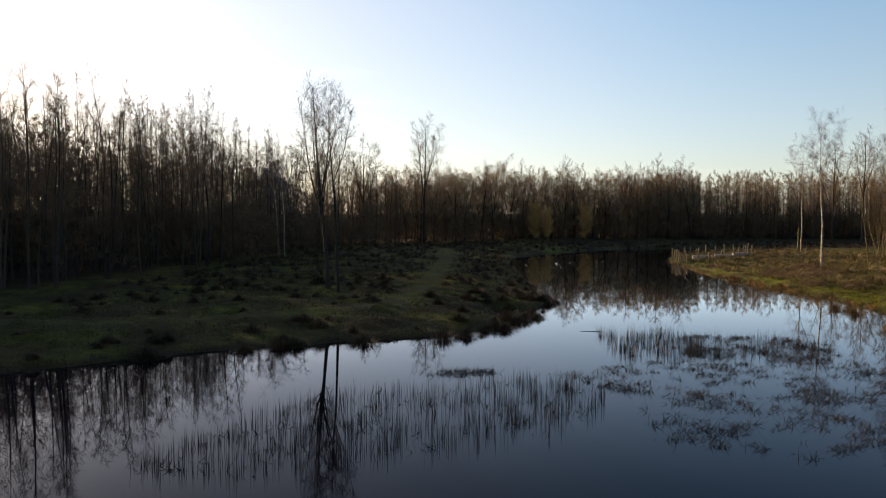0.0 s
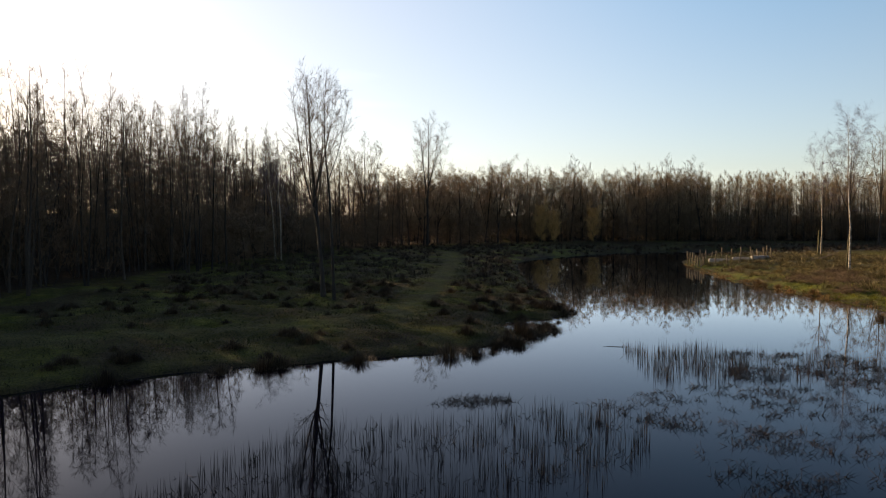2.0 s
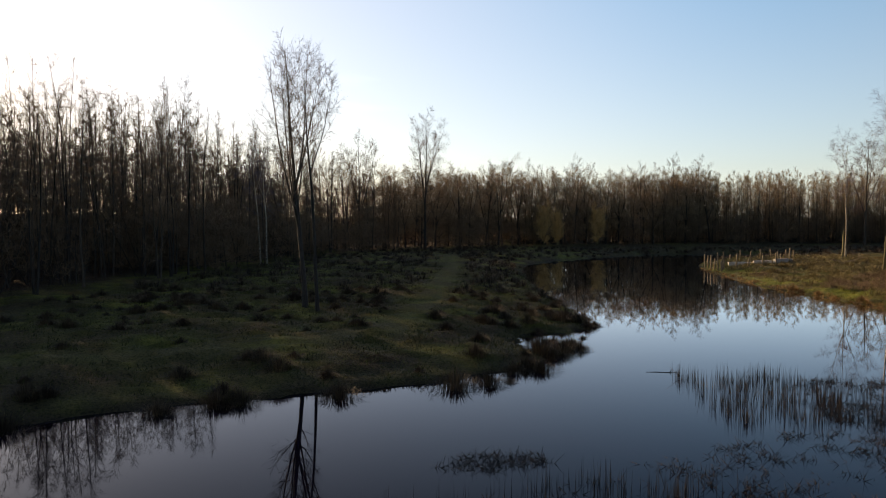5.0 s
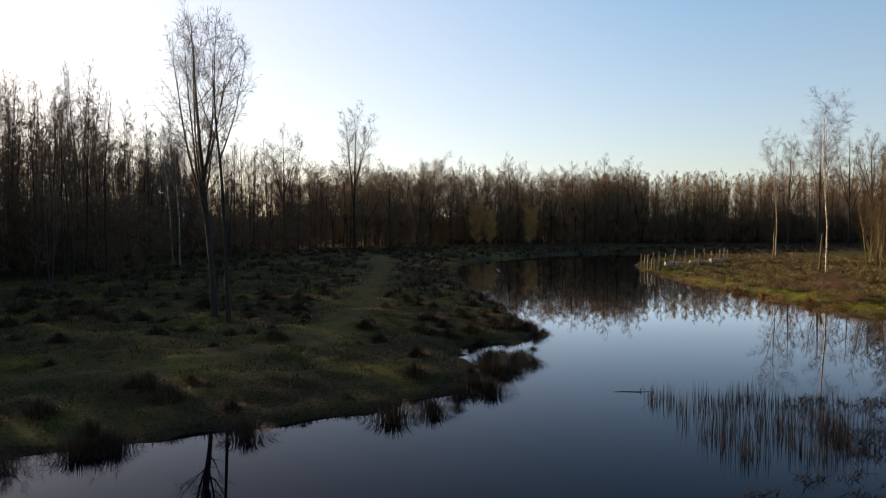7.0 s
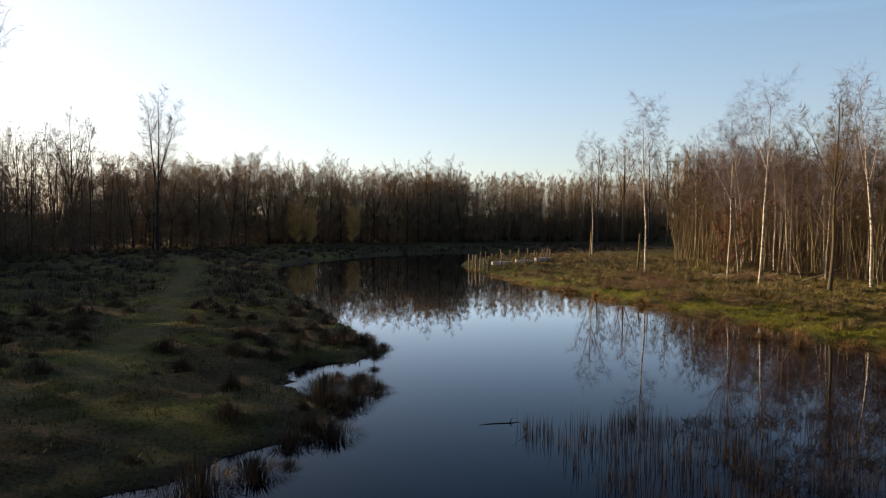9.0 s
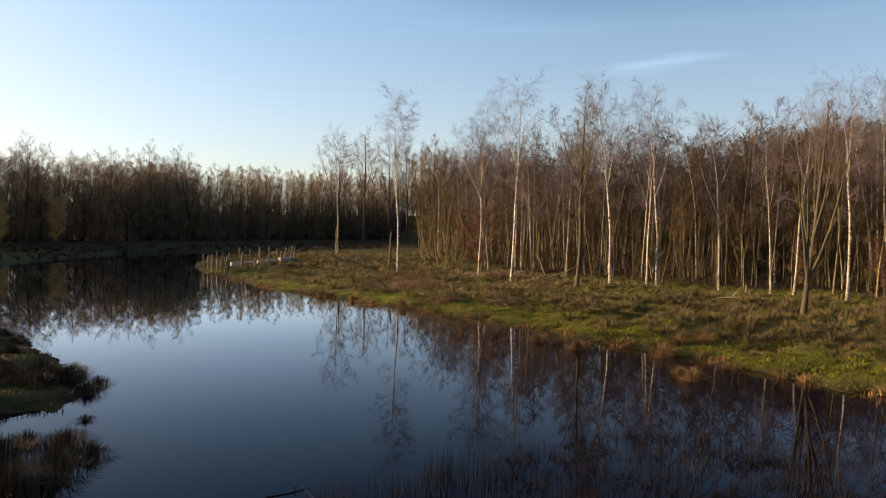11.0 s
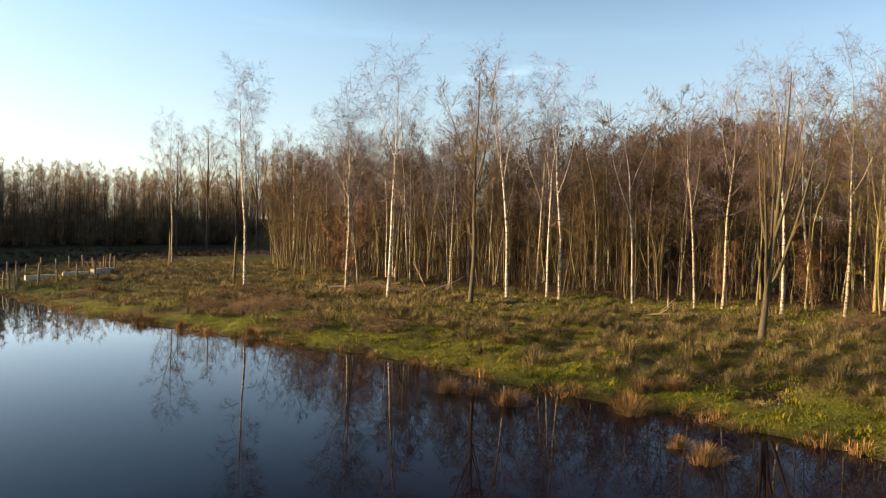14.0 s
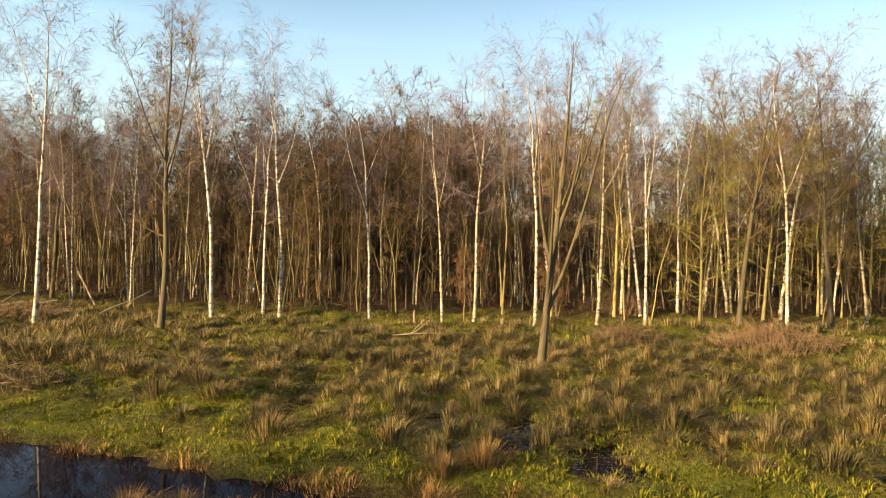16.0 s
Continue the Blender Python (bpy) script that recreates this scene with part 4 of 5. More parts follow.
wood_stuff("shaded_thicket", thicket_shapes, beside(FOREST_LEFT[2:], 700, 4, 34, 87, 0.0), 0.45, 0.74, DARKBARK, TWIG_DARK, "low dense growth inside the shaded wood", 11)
# dense growth added deep inside to keep the low sun off the bank
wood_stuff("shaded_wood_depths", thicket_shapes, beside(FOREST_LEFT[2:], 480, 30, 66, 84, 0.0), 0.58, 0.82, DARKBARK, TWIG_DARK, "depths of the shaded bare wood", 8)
wood_stuff("distant_wood", round_shapes, beside(FOREST_FAR[:8], 150, 0, 15, 75, 2.0), 0.72, 1.14, DARKBARK, TWIG_FAR, "distant belt of rounded bare trees beyond the pond", 2)
wood_stuff("distant_plantation", stand_shapes, beside(FOREST_FAR[6:], 420, 1, 16, 95, 0.8), 0.86, 1.06, DARKBARK, TWIG_STAND, "even stand of straight bare poles beyond the pond", 14)
wood_stuff("distant_wood_depths", back_shapes, beside(FOREST_FAR, 480, 10, 46, 85, 0.0), 0.5, 0.72, DARKBARK, TWIG_FAR, "depths of the distant bare wood", 9)
wood_stuff("distant_thicket", thicket_shapes, beside(FOREST_FAR, 420, 2, 24, 88, 0.0), 0.36, 0.64, DARKBARK, TWIG_FAR, "low dense growth inside the distant wood", 12)
wood_stuff("sunlit_wood_depths", thicket_shapes, beside(WOOD_RIGHT[:-1], 980, 8, 50, 86, 0.0), 0.5, 0.84, DARKBARK, TWIG_INNER_SHADE, "depths of the wood behind the sunlit edge", 10)
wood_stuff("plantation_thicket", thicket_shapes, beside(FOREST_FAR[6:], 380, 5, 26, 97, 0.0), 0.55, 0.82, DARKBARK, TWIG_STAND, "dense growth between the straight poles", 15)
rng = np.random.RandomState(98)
wood_stuff("sunlit_wood_far_depths", thicket_shapes, list(zip(rng.uniform(52, 104, 230), rng.uniform(-8, 62, 230))), 0.52, 0.78, DARKBARK, TWIG_INNER_SHADE, "far depths of the sunlit wood", 16)
wood_stuff("wood_behind", back_shapes, beside(BEHIND, 170, 0, 25, 77, 0.5), 0.8, 1.1, DARKBARK, TWIG, "bare wood closing the pond's near end", 4)
wood_stuff("shaded_undergrowth", shrub_shapes, beside(FOREST_LEFT[2:], 90, 2, 32, 78, 0.8), 0.8, 1.5, DARKBARK, TWIG_DARK, "tangled bare undergrowth in the shaded wood", 5)
wood_stuff("wood_edge_brush", brush_shapes, beside(WOOD_RIGHT[:-2], 230, -0.3, 11, 89, 0.5), 0.6, 1.3, BARK, TWIG_INNER_SHADE, "low brown brush on the floor of the wood", 13)
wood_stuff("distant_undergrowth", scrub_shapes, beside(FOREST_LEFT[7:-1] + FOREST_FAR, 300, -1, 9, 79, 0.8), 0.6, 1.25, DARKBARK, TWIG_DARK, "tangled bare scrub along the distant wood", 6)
wood_stuff("sunlit_undergrowth", shrub_shapes, beside(WOOD_RIGHT, 190, 3, 22, 80, 0.8), 0.6, 1.2, BARK, TWIG_INNER_SHADE, "tangled bare undergrowth in the sunlit wood", 7)

# ---- rushes, grass and reeds ----


def blades(seed, count, tall, spread, wide, base_r, curl=0.5, dome=0.25):
    """A tuft of curved, tapering blades at the origin: each a strip of two pieces; dome: how much shorter the outer ones are."""
    r = np.random.RandomState(seed)
    a, out = r.uniform(0, 2 * math.pi, count), r.uniform(0, 1, count) ** 0.7
    ln = tall * r.uniform(0.55, 1.1, count) * (1 - dome * out ** 1.5)
    way = np.stack([np.cos(a), np.sin(a)], 1)
    side = np.stack([-np.sin(a), np.cos(a), np.zeros(count)], 1) * (wide * r.uniform(0.6, 1.3, count))[:, None]
    foot = np.concatenate([way * (base_r * out)[:, None], np.full((count, 1), -0.05)], 1)
    reach = (spread * out * r.uniform(0.6, 1.2, count))[:, None]
    mid = foot + np.concatenate([way * reach * 0.4, (ln * 0.62)[:, None]], 1)
    tip = foot + np.concatenate([way * reach * (0.85 + curl * 0.3), (ln * (1 - curl * 0.25 * out))[:, None]], 1)
    v = np.stack([foot - side, foot + side, mid + side * 0.75, mid - side * 0.75, tip], 1).reshape(-1, 3)
    b = np.arange(count)[:, None] * 5
    return v, [b + np.array([[0, 1, 2, 3]]), b + np.array([[3, 2, 4]])]


def tussock_kinds(name, seeds, mat, label, group, category, **shape):
    out = []
    for s in seeds:
        ob = tagged(new(name, mesh_of(name, *blades(s, **shape), mat)), label, category, group)
        out.append({"ob": ob})
    return out


straw = tussock_kinds("rush_tussock", range(300, 306), STRAW, "straw-coloured winter rush tussock on the sunlit bank", "tussocks on the sunlit bank", "tussock",
                      count=430, tall=0.43, spread=0.40, wide=0.0050, base_r=0.42, curl=1.3, dome=0.5)
russet_tufts = tussock_kinds("rush_tussock", range(320, 324), RUSSET, "russet-brown rush tussock standing at the water's edge", "tussocks at the waterline", "tussock",
                             count=420, tall=0.56, spread=0.40, wide=0.0046, base_r=0.34, curl=1.0)
dusk = tussock_kinds("sedge_tussock", range(310, 316), RUSH_IN_SHADE, "dark brown sedge tussock on the shaded bank", "tussocks on the shaded bank", "tussock",
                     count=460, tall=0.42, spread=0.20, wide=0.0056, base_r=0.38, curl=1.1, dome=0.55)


def tussock_stuff(name, places, seed, low, high, mat, label, **shape):
    """Many smaller tufts in one mesh."""
    r = np.random.RandomState(seed)
    kinds = [blades(seed + i, **shape) for i in range(5)]
    h = looked_up(GRID_Z, [p[0] for p in places], [p[1] for p in places])
    pieces = [(kinds[r.randint(5)], flat(placed(x, y, z, r.uniform(0, 360), r.uniform(low, high), tall=r.uniform(0.7, 1.1)))) for (x, y), z in zip(places, h)]
    return tagged(new(name, mesh_of(name, *joined(pieces), mat)), label, "tussocks", kind="stuff")


rng = np.random.RandomState(21)
# tussocks at the waterline
for i, (x, y, s) in enumerate([(22.8, 55.8, 1.1), (23.3, 48.9, 0.9), (21.0, 37.9, 1.0), (21.3, 37.2, 0.85), (20.9, 36.0, 1.0), (20.1, 31.6, 0.7), (19.5, 30.9, 0.95), (21.9, 33.3, 1.1),
                               (22.4, 33.6, 1.0), (23.4, 33.6, 1.05), (24.0, 33.0, 1.1), (23.0, 53.0, 0.9)]):
    plant(russet_tufts[i % 4], x, y, i * 50, s)
for i, (x, y, s) in enumerate([(6.2, 42.0, 1.2), (5.8, 41.0, 1.3), (5.9, 39.6, 1.2), (5.3, 41.5, 1.5), (5.2, 37.0, 0.6), (4.5, 35.6, 1.2), (4.2, 34.9, 1.2), (3.9, 33.9, 1.2), (4.6, 34.4, 0.9), (3.4, 35.4, 1.0), (3.2, 34.6, 1.1), (3.9, 36.1, 0.8), (6.4, 40.4, 0.8), (4.9, 40.4, 1.0),
                               (3.4, 33.0, 1.2), (3.0, 33.6, 1.2), (2.4, 32.6, 1.0), (2.7, 30.9, 1.2), (1.8, 30.6, 1.0), (2.3, 31.4, 1.1), (0.95, 29.1, 1.15), (0.0, 28.8, 1.15), (-2.0, 28.3, 0.6), (-3.1, 27.6, 1.2),
                               (-5.6, 27.0, 1.2), (-6.1, 26.7, 1.1), (-7.3, 26.0, 1.0), (-10.3, 24.6, 1.1), (-13.0, 22.5, 1.0), (1.6, 29.3, 0.5)]):
    plant(dusk[i % 6], x, y, i * 50, s)
# over the sunlit bank, thickest before the wood
x, y = rng.uniform(23.2, 44, 9000), rng.uniform(8, 86, 9000)
d, w = looked_up(GRID_D, x, y), off_line(x, y, WOOD_RIGHT)
near_y = np.exp(-((y - 33) / 17) ** 2)
want = (0.05 + 0.95 * np.clip((d - 1.8) / 3.0, 0, 1)) * (0.1 + 0.9 * near_y) * np.where(wave(x, y, 4.0, 31) > -0.2, 1, 0.2)
ok = (d > 0.6) & (w < -0.3) & (looked_up(GRID_Z, x, y) > 0.12) & (rng.uniform(0, 1, 9000) < want)
spots = []
for q in sorted(zip(x[ok], y[ok]), key=lambda q: (q[0] - 30) ** 2 + (0.75 * (q[1] - 33)) ** 2):
    if all((q[0] - a) ** 2 + (q[1] - b) ** 2 > 0.36 for a, b in spots):
        spots.append(q)
# low crests of close-set tussocks along the bank
for (ax, ay), (bx, by), count in (((29.3, 49.4), (28.6, 44.2), 9), ((28.6, 44.2), (27.8, 40.4), 8), ((31.6, 60.0), (30.5, 53.0), 9)):
    for i in range(count):
        f = (i + rng.uniform(0, 0.8)) / count
        plant(straw[i % 6], ax + (bx - ax) * f + rng.normal(0, 0.22), ay + (by - ay) * f, rng.uniform(0, 360), rng.uniform(0.9, 1.3), tall=rng.uniform(0.9, 1.1))
for i, (px, py) in enumerate(spots[:250]):
    plant(straw[i % 6], px, py, rng.uniform(0, 360), rng.uniform(0.75, 1.35), tall=rng.uniform(0.75, 1.1))
tussock_stuff("rush_tufts", spots[250:1450], 340, 0.6, 1.2, STRAW, "smaller straw-coloured rush tufts among the tussocks", count=64, tall=0.44, spread=0.42, wide=0.009, base_r=0.30, curl=1.0)
x, y = rng.uniform(23.2, 46, 4000), rng.uniform(46, 90, 4000)
d, w = looked_up(GRID_D, x, y), off_line(x, y, WOOD_RIGHT)
ok = (d > 1.0) & (w < 0) & (rng.uniform(0, 1, 4000) < np.where(wave(x, y, 5.0, 33) > 0, 0.8, 0.2) * np.clip(d / 4, 0.15, 1))
tussock_stuff("rush_tufts", list(zip(x[ok], y[ok]))[:850], 345, 0.8, 1.7, STRAW, "straw-coloured rush tufts farther along the sunlit bank", count=62, tall=0.40, spread=0.46, wide=0.0085, base_r=0.34, curl=1.1)
x, y = rng.uniform(17, 36, 9000), rng.uniform(14, 80, 9000)
d = looked_up(GRID_D, x, y)
ok = (d > -0.3) & (d < 0.45) & (x > 15) & (wave(x, y, 2.0, 36) > -0.35)
tussock_stuff("waterside_tufts", list(zip(x[ok], y[ok]))[:460], 347, 0.4, 0.95, RUSSET, "small brown tufts along the water's edge", count=34, tall=0.4, spread=0.36, wide=0.008, base_r=0.3, curl=0.8)
# over the shaded bank, thickest along the channel
x, y = rng.uniform(-19, 64, 14000), rng.uniform(23, 132, 14000)
d, w, p = looked_up(GRID_D, x, y), np.maximum(np.maximum(off_line(x, y, FOREST_LEFT), off_line(x, y, FOREST_FAR)), off_line(x, y, WOOD_RIGHT)), np.abs(off_line(x, y, PATH_A))
want = np.where((x > 1.4) & (y > 38) & (x < 9), 0.75, np.where(y > 36, 0.46, 0.22)) * np.where(wave(x, y, 7.0, 32) > -0.15, 1, 0.3)
ok = (d > 0.2) & (w < -0.5) & (p > 1.2) & (rng.uniform(0, 1, 14000) < want) & ((x < 8) | (y > 88 + np.clip(x - 30, 0, 30) * 0.3))
spots = list(zip(x[ok], y[ok]))
near = sorted(spots, key=lambda q: q[1])
for i, (px, py) in enumerate(near[:230]):
    plant(dusk[i % 6], px, py, rng.uniform(0, 360), rng.uniform(0.5, 1.05), tall=rng.uniform(0.8, 1.1))
tussock_stuff("sedge_tufts", near[230:1650], 350, 0.6, 1.3, RUSH_IN_SHADE, "dark sedge tufts farther along the shaded bank", count=30, tall=0.5, spread=0.45, wide=0.024, base_r=0.3, curl=0.6)


def scatter_blades(name, seed, count, box, keep, tall, wide, mat, label, category, lay=0.5):
    """Many single short blades over a part of the ground, one triangle pair each."""
    r = np.random.RandomState(seed)
    x, y = r.uniform(box[0], box[1], count * 3), r.uniform(box[2], box[3], count * 3)
    d = inland(x, y)
    ok = keep(x, y, d, r)
    x, y, d = x[ok][:count], y[ok][:count], d[ok][:count]
    k = len(x)
    z = height(x, y, d) - 0.02
    a, ln = r.uniform(0, 2 * math.pi, k), r.uniform(0.5, 1.3, k)
    tip_a, out = r.uniform(0, 2 * math.pi, k), r.uniform(0, lay, k)
    foot = np.stack([x, y, z], 1)
    side = np.stack([np.cos(a), np.sin(a), np.zeros(k)], 1) * wide
    tip = foot + np.stack([np.cos(tip_a) * out * ln * tall, np.sin(tip_a) * out * ln * tall, ln * tall], 1)
    v = np.stack([foot - side, foot + side, tip], 1).reshape(-1, 3)
    me = mesh_of(name, v, [np.arange(k * 3).reshape(-1, 3)], mat)
    return tagged(new(name, me), label, category, kind="stuff")


def on_lit_bank(x, y, d, r):
    w = off_line(x, y, WOOD_RIGHT)
    near = np.exp(-((y - 34) / 18) ** 2) * np.clip(1.35 - d / 22, 0.2, 1)
    return (d > 0.15) & (w < 1.5) & (r.uniform(0, 1, len(x)) < near * np.clip(0.65 + 0.5 * wave(x, y, 1.6, 41), 0.1, 1))


def on_shaded_bank(x, y, d, r):
    return (d > 0.1) & (off_line(x, y, FOREST_LEFT) < 0) & (np.abs(off_line(x, y, PATH_A)) > 0.7) & (r.uniform(0, 1, len(x)) < np.clip(0.55 + 0.5 * wave(x, y, 2.2, 42), 0.05, 1))


x, y = rng.uniform(21.5, 40, 16000), rng.uniform(20, 60, 16000)
d, w = looked_up(GRID_D, x, y), off_line(x, y, WOOD_RIGHT)
ok = (d > 0.1) & (w < 0.5) & (rng.uniform(0, 1, 16000) < np.exp(-((y - 35) / 12) ** 2) * np.clip(1.2 - d / 14, 0.15, 1) * np.where(wave(x, y, 1.1, 47) > -0.1, 1, 0.25))
tussock_stuff("grass_clumps", list(zip(x[ok], y[ok]))[:3200], 360, 0.6, 1.5, GRASS, "low mossy clumps of green grass on the sunlit bank", count=22, tall=0.17, spread=0.20, wide=0.011, base_r=0.13, curl=1.2)
scatter_blades("grass", 51, 150000, (21, 42, 14, 74), on_lit_bank, 0.08, 0.008, GRASS, "short green and yellowed grass on the sunlit bank", "grass", 1.2)
scatter_blades("grass", 52, 45000, (-18, 8, 22, 75), on_shaded_bank, 0.12, 0.02, GRASS_IN_SHADE, "short dull grass on the shaded bank", "grass", 1.0)
scatter_blades("dry_grass", 53, 26000, (24, 42, 12, 80), lambda x, y, d, r: on_lit_bank(x, y, d, r) & (d > 2), 0.17, 0.006, STRAW, "thin dry grass stalks among the rushes", "grass", 0.6)

scatter_blades("fallen_leaves", 54, 30000, (34, 62, 8, 80), lambda x, y, d, r: (off_line(x, y, WOOD_RIGHT) > -1.5) & (off_line(x, y, WOOD_RIGHT) < 14), 0.03, 0.045, TWIG_RED,
               "brown fallen leaves on the floor of the wood", "leaves", 2.5)


def in_outline(x, y, outline):
    inside = np.zeros(np.shape(x), bool)
    for (ax, ay), (bx, by) in zip(outline, outline[1:] + outline[:1]):
        if ay != by:
            inside ^= ((ay > y) != (by > y)) & (x < ax + (y - ay) * (bx - ax) / (by - ay))
    return inside


REEDS_NEAR = [(-6.2, 13.6), (-5.2, 16.8), (-2.6, 20.2), (0, 20.4), (2.1, 21.6), (4.9, 20.8), (4.2, 18.4), (2.6, 16.0), (0.2, 15.0), (-3.4, 13.2)]
REEDS_FAR = [(6.5, 30.0), (9.6, 30.0), (10.2, 27.4), (8.6, 24.8), (6.2, 25.0), (6.4, 27.6)]
WEEDS_FAR = [(10, 29.6), (13.5, 29.2), (15, 27.5), (13.5, 24.4), (8.6, 24.8), (8.8, 27.5)]
MATS = [(3.2, 22.6), (6, 23.6), (10, 26), (14.5, 26.5), (14, 21), (11, 16), (7.5, 14.2), (4.6, 15.6), (5.4, 19.0)]


def reed_bed(name, seed, count, outline, tall, scale, cut, label):
    r = np.random.RandomState(seed)
    o = np.array(outline)
    t, k = Tubes(), 0
    while k < count:
        x, y = r.uniform(o[:, 0].min(), o[:, 0].max()), r.uniform(o[:, 1].min(), o[:, 1].max())
        if not in_outline(np.array([x]), np.array([y]), outline)[0] or float(wave(x, y, scale, seed)) + r.normal(0, 0.25) < cut:
            continue
        h = tall * r.uniform(0.35, 1.15)
        lean = r.normal(0, 0.05, 2) * h
        if r.uniform() < 0.08:
            lean = r.normal(0, 0.5, 2) * h
        t.add(np.array([(x, y, -0.15), (x + lean[0], y + lean[1], h)]), [r.uniform(0.007, 0.011), 0], 3)
        k += 1
    return tagged(new(name, mesh_of(name, *t.arrays(), REED)), label, "reeds", kind="stuff")


def weed_mat(name, seed, count, outline, scale, cut, label):
    r = np.random.RandomState(seed)
    o = np.array(outline)
    t, k = Tubes(), 0
    while k < count:
        x, y = r.uniform(o[:, 0].min(), o[:, 0].max()), r.uniform(o[:, 1].min(), o[:, 1].max())
        if not in_outline(np.array([x]), np.array([y]), outline)[0] or float(0.6 * wave(x, y, scale, seed) + 0.6 * wave(x, y, scale * 0.3, seed + 1)) + r.normal(0, 0.16) < cut:
            continue
        a, ln = r.uniform(0, 2 * math.pi), r.uniform(0.06, 0.32)
        up = abs(r.normal(0, 0.07)) if r.uniform() < 0.8 else r.uniform(0.08, 0.25)
        t.add(np.array([(x, y, -0.02), (x + math.cos(a) * ln, y + math.sin(a) * ln * 0.6, 0.012 + up)]), [r.uniform(0.005, 0.010), 0], 3)
        k += 1
    return tagged(new(name, mesh_of(name, *t.arrays(), REED)), label, "water plants", kind="stuff")


reed_bed("reeds", 61, 1700, REEDS_NEAR, 0.5, 1.5, 0.0, "thin dead reed stems standing in still water")
weed_mat("water_weed", 68, 2600, WEEDS_FAR, 2.2, 0.15, "loose dead stems scattered over the water")
reed_bed("reeds", 67, 520, WEEDS_FAR, 0.42, 2.0, 0.1, "sparse broken reed stems among floating weed")
reed_bed("reeds", 62, 900, REEDS_FAR, 0.5, 1.6, -0.2, "dense bed of dead brown reed stems in the pond")
weed_mat("water_weed", 63, 5600, MATS, 3.0, 0.22, "matted dead stems lying on the water")
weed_mat("water_weed", 64, 500, [(-0.6, 22.0), (0.2, 22.9), (1.5, 22.9), (1.8, 22.3), (0.6, 21.8)], 4.0, -0.8, "small raft of dead stems on the water")
weed_mat("water_weed", 66, 900, REEDS_NEAR, 2.4, 0.35, "broken reed pieces floating among the stems")

# ---- brambles, dead wood, fence ----


def bramble(seed, wide, tall, count):
    r = np.random.RandomState(seed)
    t = Tubes()
    for _ in range(count):
        a, d = r.uniform(0, 2 * math.pi), r.uniform(0, 1) ** 0.6
        x, y = math.cos(a) * wide * d, math.sin(a) * wide * d * 0.7
        b, ln, h = r.uniform(0, 2 * math.pi), r.uniform(0.3, 0.8), tall * (1.15 - d * 0.8) * r.uniform(0.4, 1.1)
        p = np.array([(x, y, -0.05), (x + math.cos(b) * ln * 0.3, y + math.sin(b) * ln * 0.3, h * 0.8), (x + math.cos(b) * ln, y + math.sin(b) * ln, h)])
        t.add(p, [0.010, 0.007, 0.003], 3)
        for _ in range(2):
            q = p[1] + (p[2] - p[1]) * r.uniform(0, 1)
            t.add(np.array([q, q + r.normal(0, 0.16, 3)]), [0.006, 0], 3)
    return t.arrays()


for i, (x, y, w, h, c) in enumerate([(27.2, 52.5, 2.6, 0.75, 420), (25.6, 55.2, 1.6, 0.6, 220), (26.2, 45.0, 1.3, 0.7, 180), (36.2, 25.8, 2.3, 0.9, 420), (36.0, 30.3, 1.4, 0.7, 200), (29.5, 57.5, 2.0, 0.6, 240), (44.5, 30.5, 1.8, 1.1, 260), (24.9, 47.8, 1.1, 0.65, 170), (34.3, 52.6, 1.7, 0.5, 260), (25.1, 65.4, 0.9, 0.4, 110)]):
    ob = tagged(new("bramble_patch", mesh_of("bramble_patch", *bramble(400 + i, w, h, c), TWIG_BRAMBLE)), "low tangled patch of brown dead brambles in the grass", "shrub", "bramble patches")
    ob.matrix_basis = placed(x, y, ground_at(x, y), i * 40, 1.0)


def log(name, x, y, turn, length, radius, label, mat, rise=0.0, forks=1, seed=0):
    r = np.random.RandomState(seed + 500)
    t = Tubes()
    p = limb(r, np.array([0, 0, radius * 0.7]), np.array([1, 0, rise]), length, 5, 0.06, 0)
    t.add(p, radius * np.array([1, 0.95, 0.85, 0.75, 0.6, 0.35]), 7)
    for _ in range(forks):
        at, d = along(p, r.uniform(0.35, 0.8))
        t.add(limb(r, at, side_way(r, d, 0.7) + np.array([0, 0, 0.25]), length * 0.35, 3, 0.1, 0), radius * np.array([0.5, 0.4, 0.3, 0.12]), 5)
    ob = tagged(new(name, mesh_of(name, *t.arrays(), mat)), label, "dead wood", "fallen wood")
    ob.matrix_basis = placed(x, y, ground_at(x, y), turn, 1.0)


log("fallen_log", 35.0, 57.0, -40, 3.0, 0.09, "pale fallen birch log lying at the wood's edge", DEADWOOD, seed=1)
log("fallen_branch", 38.4, 52.5, 60, 2.6, 0.035, "bare dead branch leaning up from the ground", DEADWOOD, 0.45, 2, 2)
log("fallen_branch", 34.2, 38.8, -85, 2.8, 0.028, "dry dead branch lying in the grass", DEADWOOD, 0.02, 2, 3)
log("fallen_branch", 35.3, 40.8, -70, 1.8, 0.025, "dry dead branch lying in the grass", DEADWOOD, 0.02, 1, 4)
log("fallen_log", 36.2, 57.8, 20, 0.7, 0.09, "short pale birch log lying at the wood's edge", PALE, 0, 0, 11)
log("fallen_branch", 36.0, 74.0, 10, 2.4, 0.05, "curved dead branch on the rough grass", DEADWOOD, 0.35, 3, 12)
log("fallen_branch", 36.8, 73.6, 160, 2.0, 0.04, "curved dead branch on the rough grass", DEADWOOD, 0.2, 3, 13)
log("fallen_branch", 36.0, 50.5, -30, 2.4, 0.035, "bare dead branch leaning up from the ground", DEADWOOD, 0.5, 1, 14)
log("fallen_log", 36.8, 55.6, -65, 2.0, 0.06, "pale fallen birch log lying at the wood's edge", DEADWOOD, 0, 0, 6)
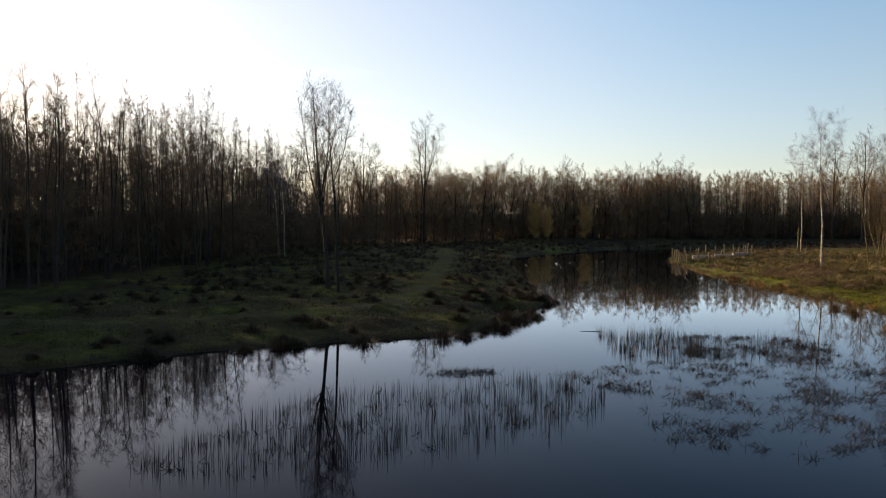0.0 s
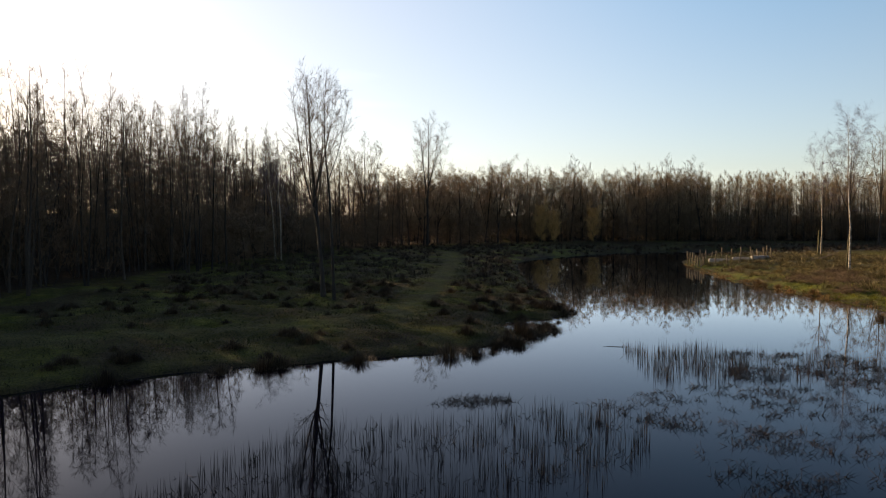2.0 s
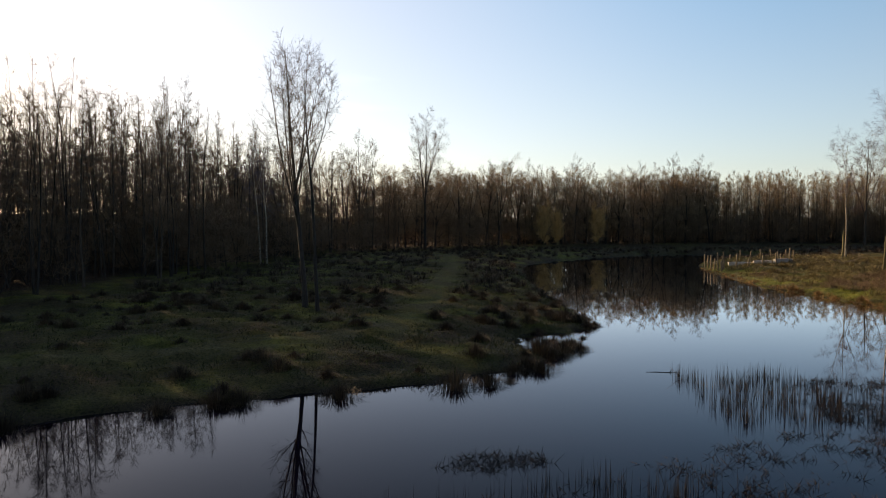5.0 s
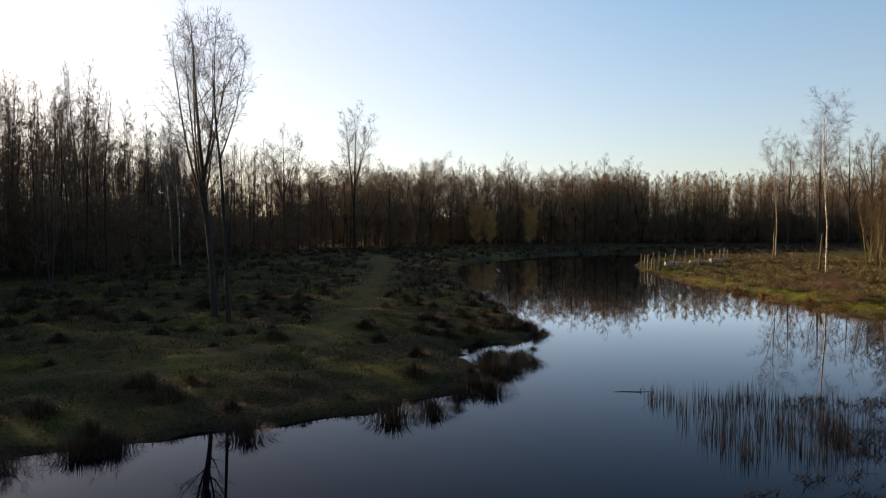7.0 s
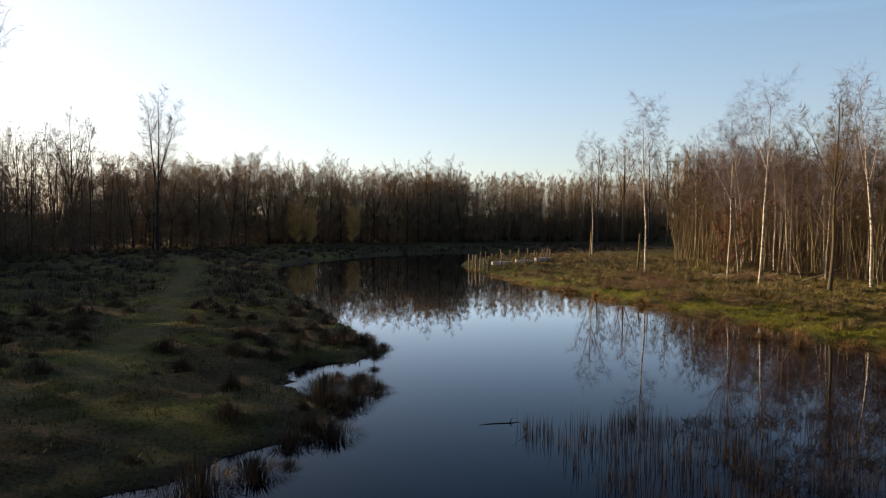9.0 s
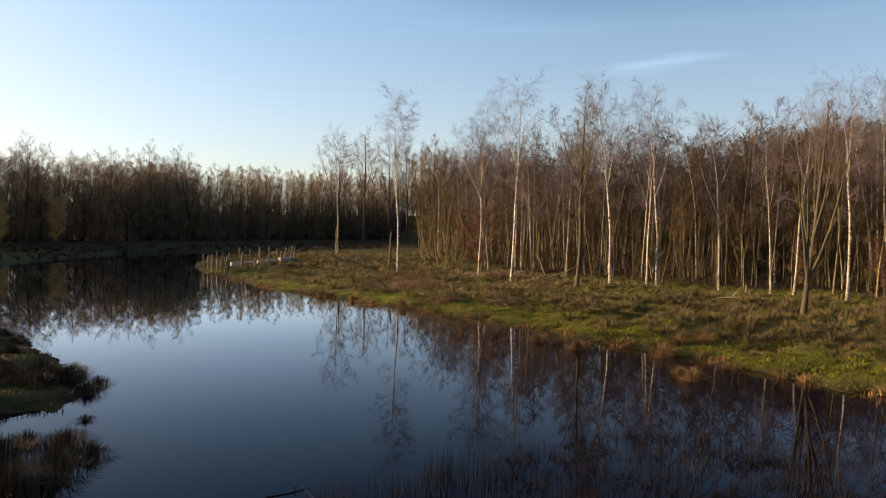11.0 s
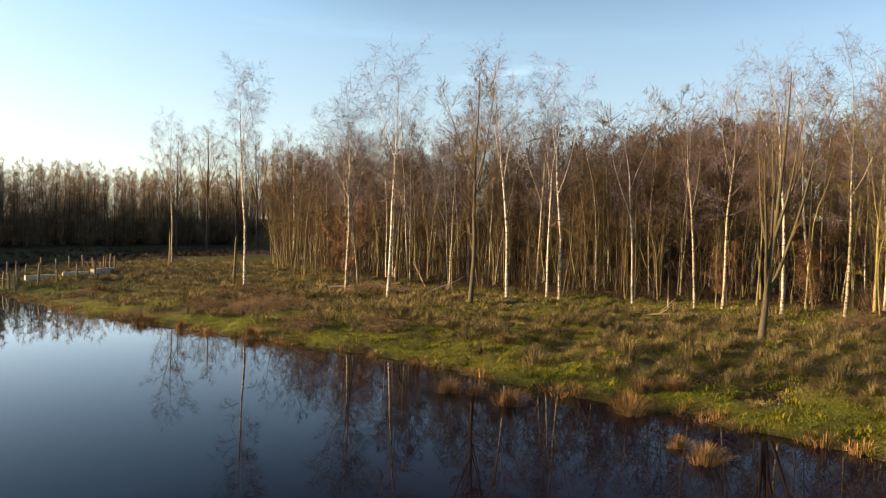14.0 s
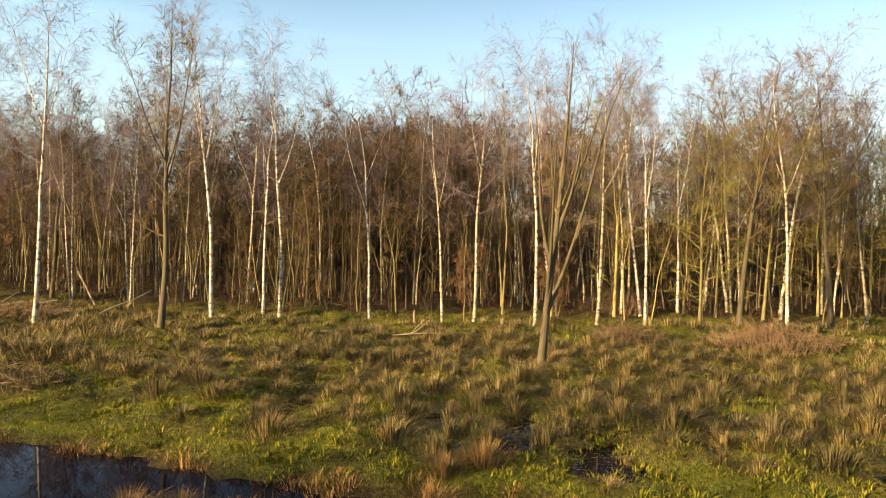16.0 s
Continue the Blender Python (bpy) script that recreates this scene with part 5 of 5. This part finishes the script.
log("fallen_branch", 42.0, 83.0, 20, 2.2, 0.06, "curved dead branch on the rough grass", DEADWOOD, 0.25, 2, 7)
log("bleached_log", 22.1, 33.0, -60, 0.65, 0.075, "short bleached log end at the water's edge", PALE, 0.05, 0, 8)
log("fallen_branch", 39.0, 59.5, 35, 3.2, 0.06, "bare dead branch leaning up from the ground", DEADWOOD, 0.3, 3, 9)
log("tree_stump", 37.4, 37.9, 30, 0.55, 0.07, "short broken stake standing in the grass", POST, 3.0, 0, 10)


def floating_stick(x, y, turn, length):
    t = Tubes()
    t.add(np.array([(0, 0, 0.0), (length * 0.3, 0.03, 0.004), (length * 0.7, -0.02, 0.006), (length, 0.02, 0.0)]), [0.007, 0.012, 0.011, 0.005], 5)
    t.add(np.array([(length * 0.72, 0, 0.0), (length * 0.74, 0.02, 0.05), (length * 0.78, 0.03, 0.09)]), [0.014, 0.012, 0.006], 4)
    ob = tagged(new("floating_stick", mesh_of("floating_stick", *t.arrays(), REED)), "thin dark stick floating beside the reeds", "dead wood")
    ob.matrix_basis = placed(x, y, 0.0, turn, 1.0)


floating_stick(5.9, 30.6, -5, 1.0)

fence = tagged(new("fence"), "weathered wooden fence posts with wire and low pale beams", "fence")
fence.location = (28, 77, ground_at(28, 77))


def fence_part(name, bm_arrays, mat, label=""):
    ob = new(name, mesh_of(name, *bm_arrays, mat))
    ob.parent = fence
    ob.matrix_parent_inverse = Matrix.Translation(fence.location).inverted()
    return tagged(ob, label)


def post_arrays(x, y, tall, r, tilt):
    t = Tubes()
    z = ground_at(x, y)
    t.add(np.array([(x, y, z - 0.3), (x + tilt * 0.3, y, z + tall * 0.5), (x + tilt, y, z + tall - 0.02), (x + tilt, y, z + tall)]), [r, r * 0.96, r * 0.92, 0.02], 7)
    return t.arrays()


PEN = [(24.6, 72.6), (25.6, 74.6), (27.8, 74.4), (30.9, 75.6), (35.0, 80.6), (34.7, 85.0), (29.6, 83.2), (25.6, 79.4)]
rng = np.random.RandomState(33)
tops = []
for (ax, ay), (bx, by) in zip(PEN, PEN[1:] + PEN[:1]):
    count = max(1, round(math.hypot(bx - ax, by - ay) / 1.45))
    for i in range(count):
        x, y = ax + (bx - ax) * i / count, ay + (by - ay) * i / count
        tall = rng.uniform(0.8, 1.35)
        fence_part("post", post_arrays(x, y, tall, rng.uniform(0.06, 0.085), rng.normal(0, 0.05)), POST)
        tops.append((x, y, ground_at(x, y) + 0.62))
for a, b in zip(tops, tops[1:]):
    t = Tubes()
    t.add(np.array([a, tuple((p + q) / 2 - 0.03 * k for p, q, k in zip(a, b, (0, 0, 1))), b]), [0.008, 0.008, 0.008], 4)
    fence_part("wire", t.arrays(), DEADWOOD, "thin sagging fence wire")


def beam_arrays(ax, ay, bx, by, low, high, thick):
    z = ground_at((ax + bx) / 2, (ay + by) / 2)
    bm = bmesh.new()
    bmesh.ops.create_cube(bm, size=1.0)
    ln = math.hypot(bx - ax, by - ay)
    bmesh.ops.scale(bm, vec=(ln, thick, high - low), verts=bm.verts)
    bmesh.ops.bevel(bm, geom=bm.edges, offset=0.025, segments=2, affect="EDGES")
    bmesh.ops.transform(bm, matrix=pose((ax + bx) / 2, (ay + by) / 2, z + (low + high) / 2, 0, 0, math.degrees(math.atan2(by - ay, bx - ax))), verts=bm.verts)
    me = bpy.data.meshes.new("pale_beam")
    bm.to_mesh(me)
    bm.free()
    me.materials.append(PALE)
    return me


for ax, ay, bx, by, low, high in ((27.2, 77.6, 29.3, 77.4, 0.02, 0.36), (29.4, 77.1, 31.0, 76.7, 0.0, 0.30), (31.1, 76.4, 32.6, 77.0, 0.02, 0.42), (32.4, 77.2, 33.6, 78.3, 0.02, 0.36)):
    ob = new("beam", beam_arrays(ax, ay, bx, by, low, high, 0.34))
    ob.parent = fence
    ob.matrix_parent_inverse = Matrix.Translation(fence.location).inverted()
    tagged(ob, "low pale weathered beam")
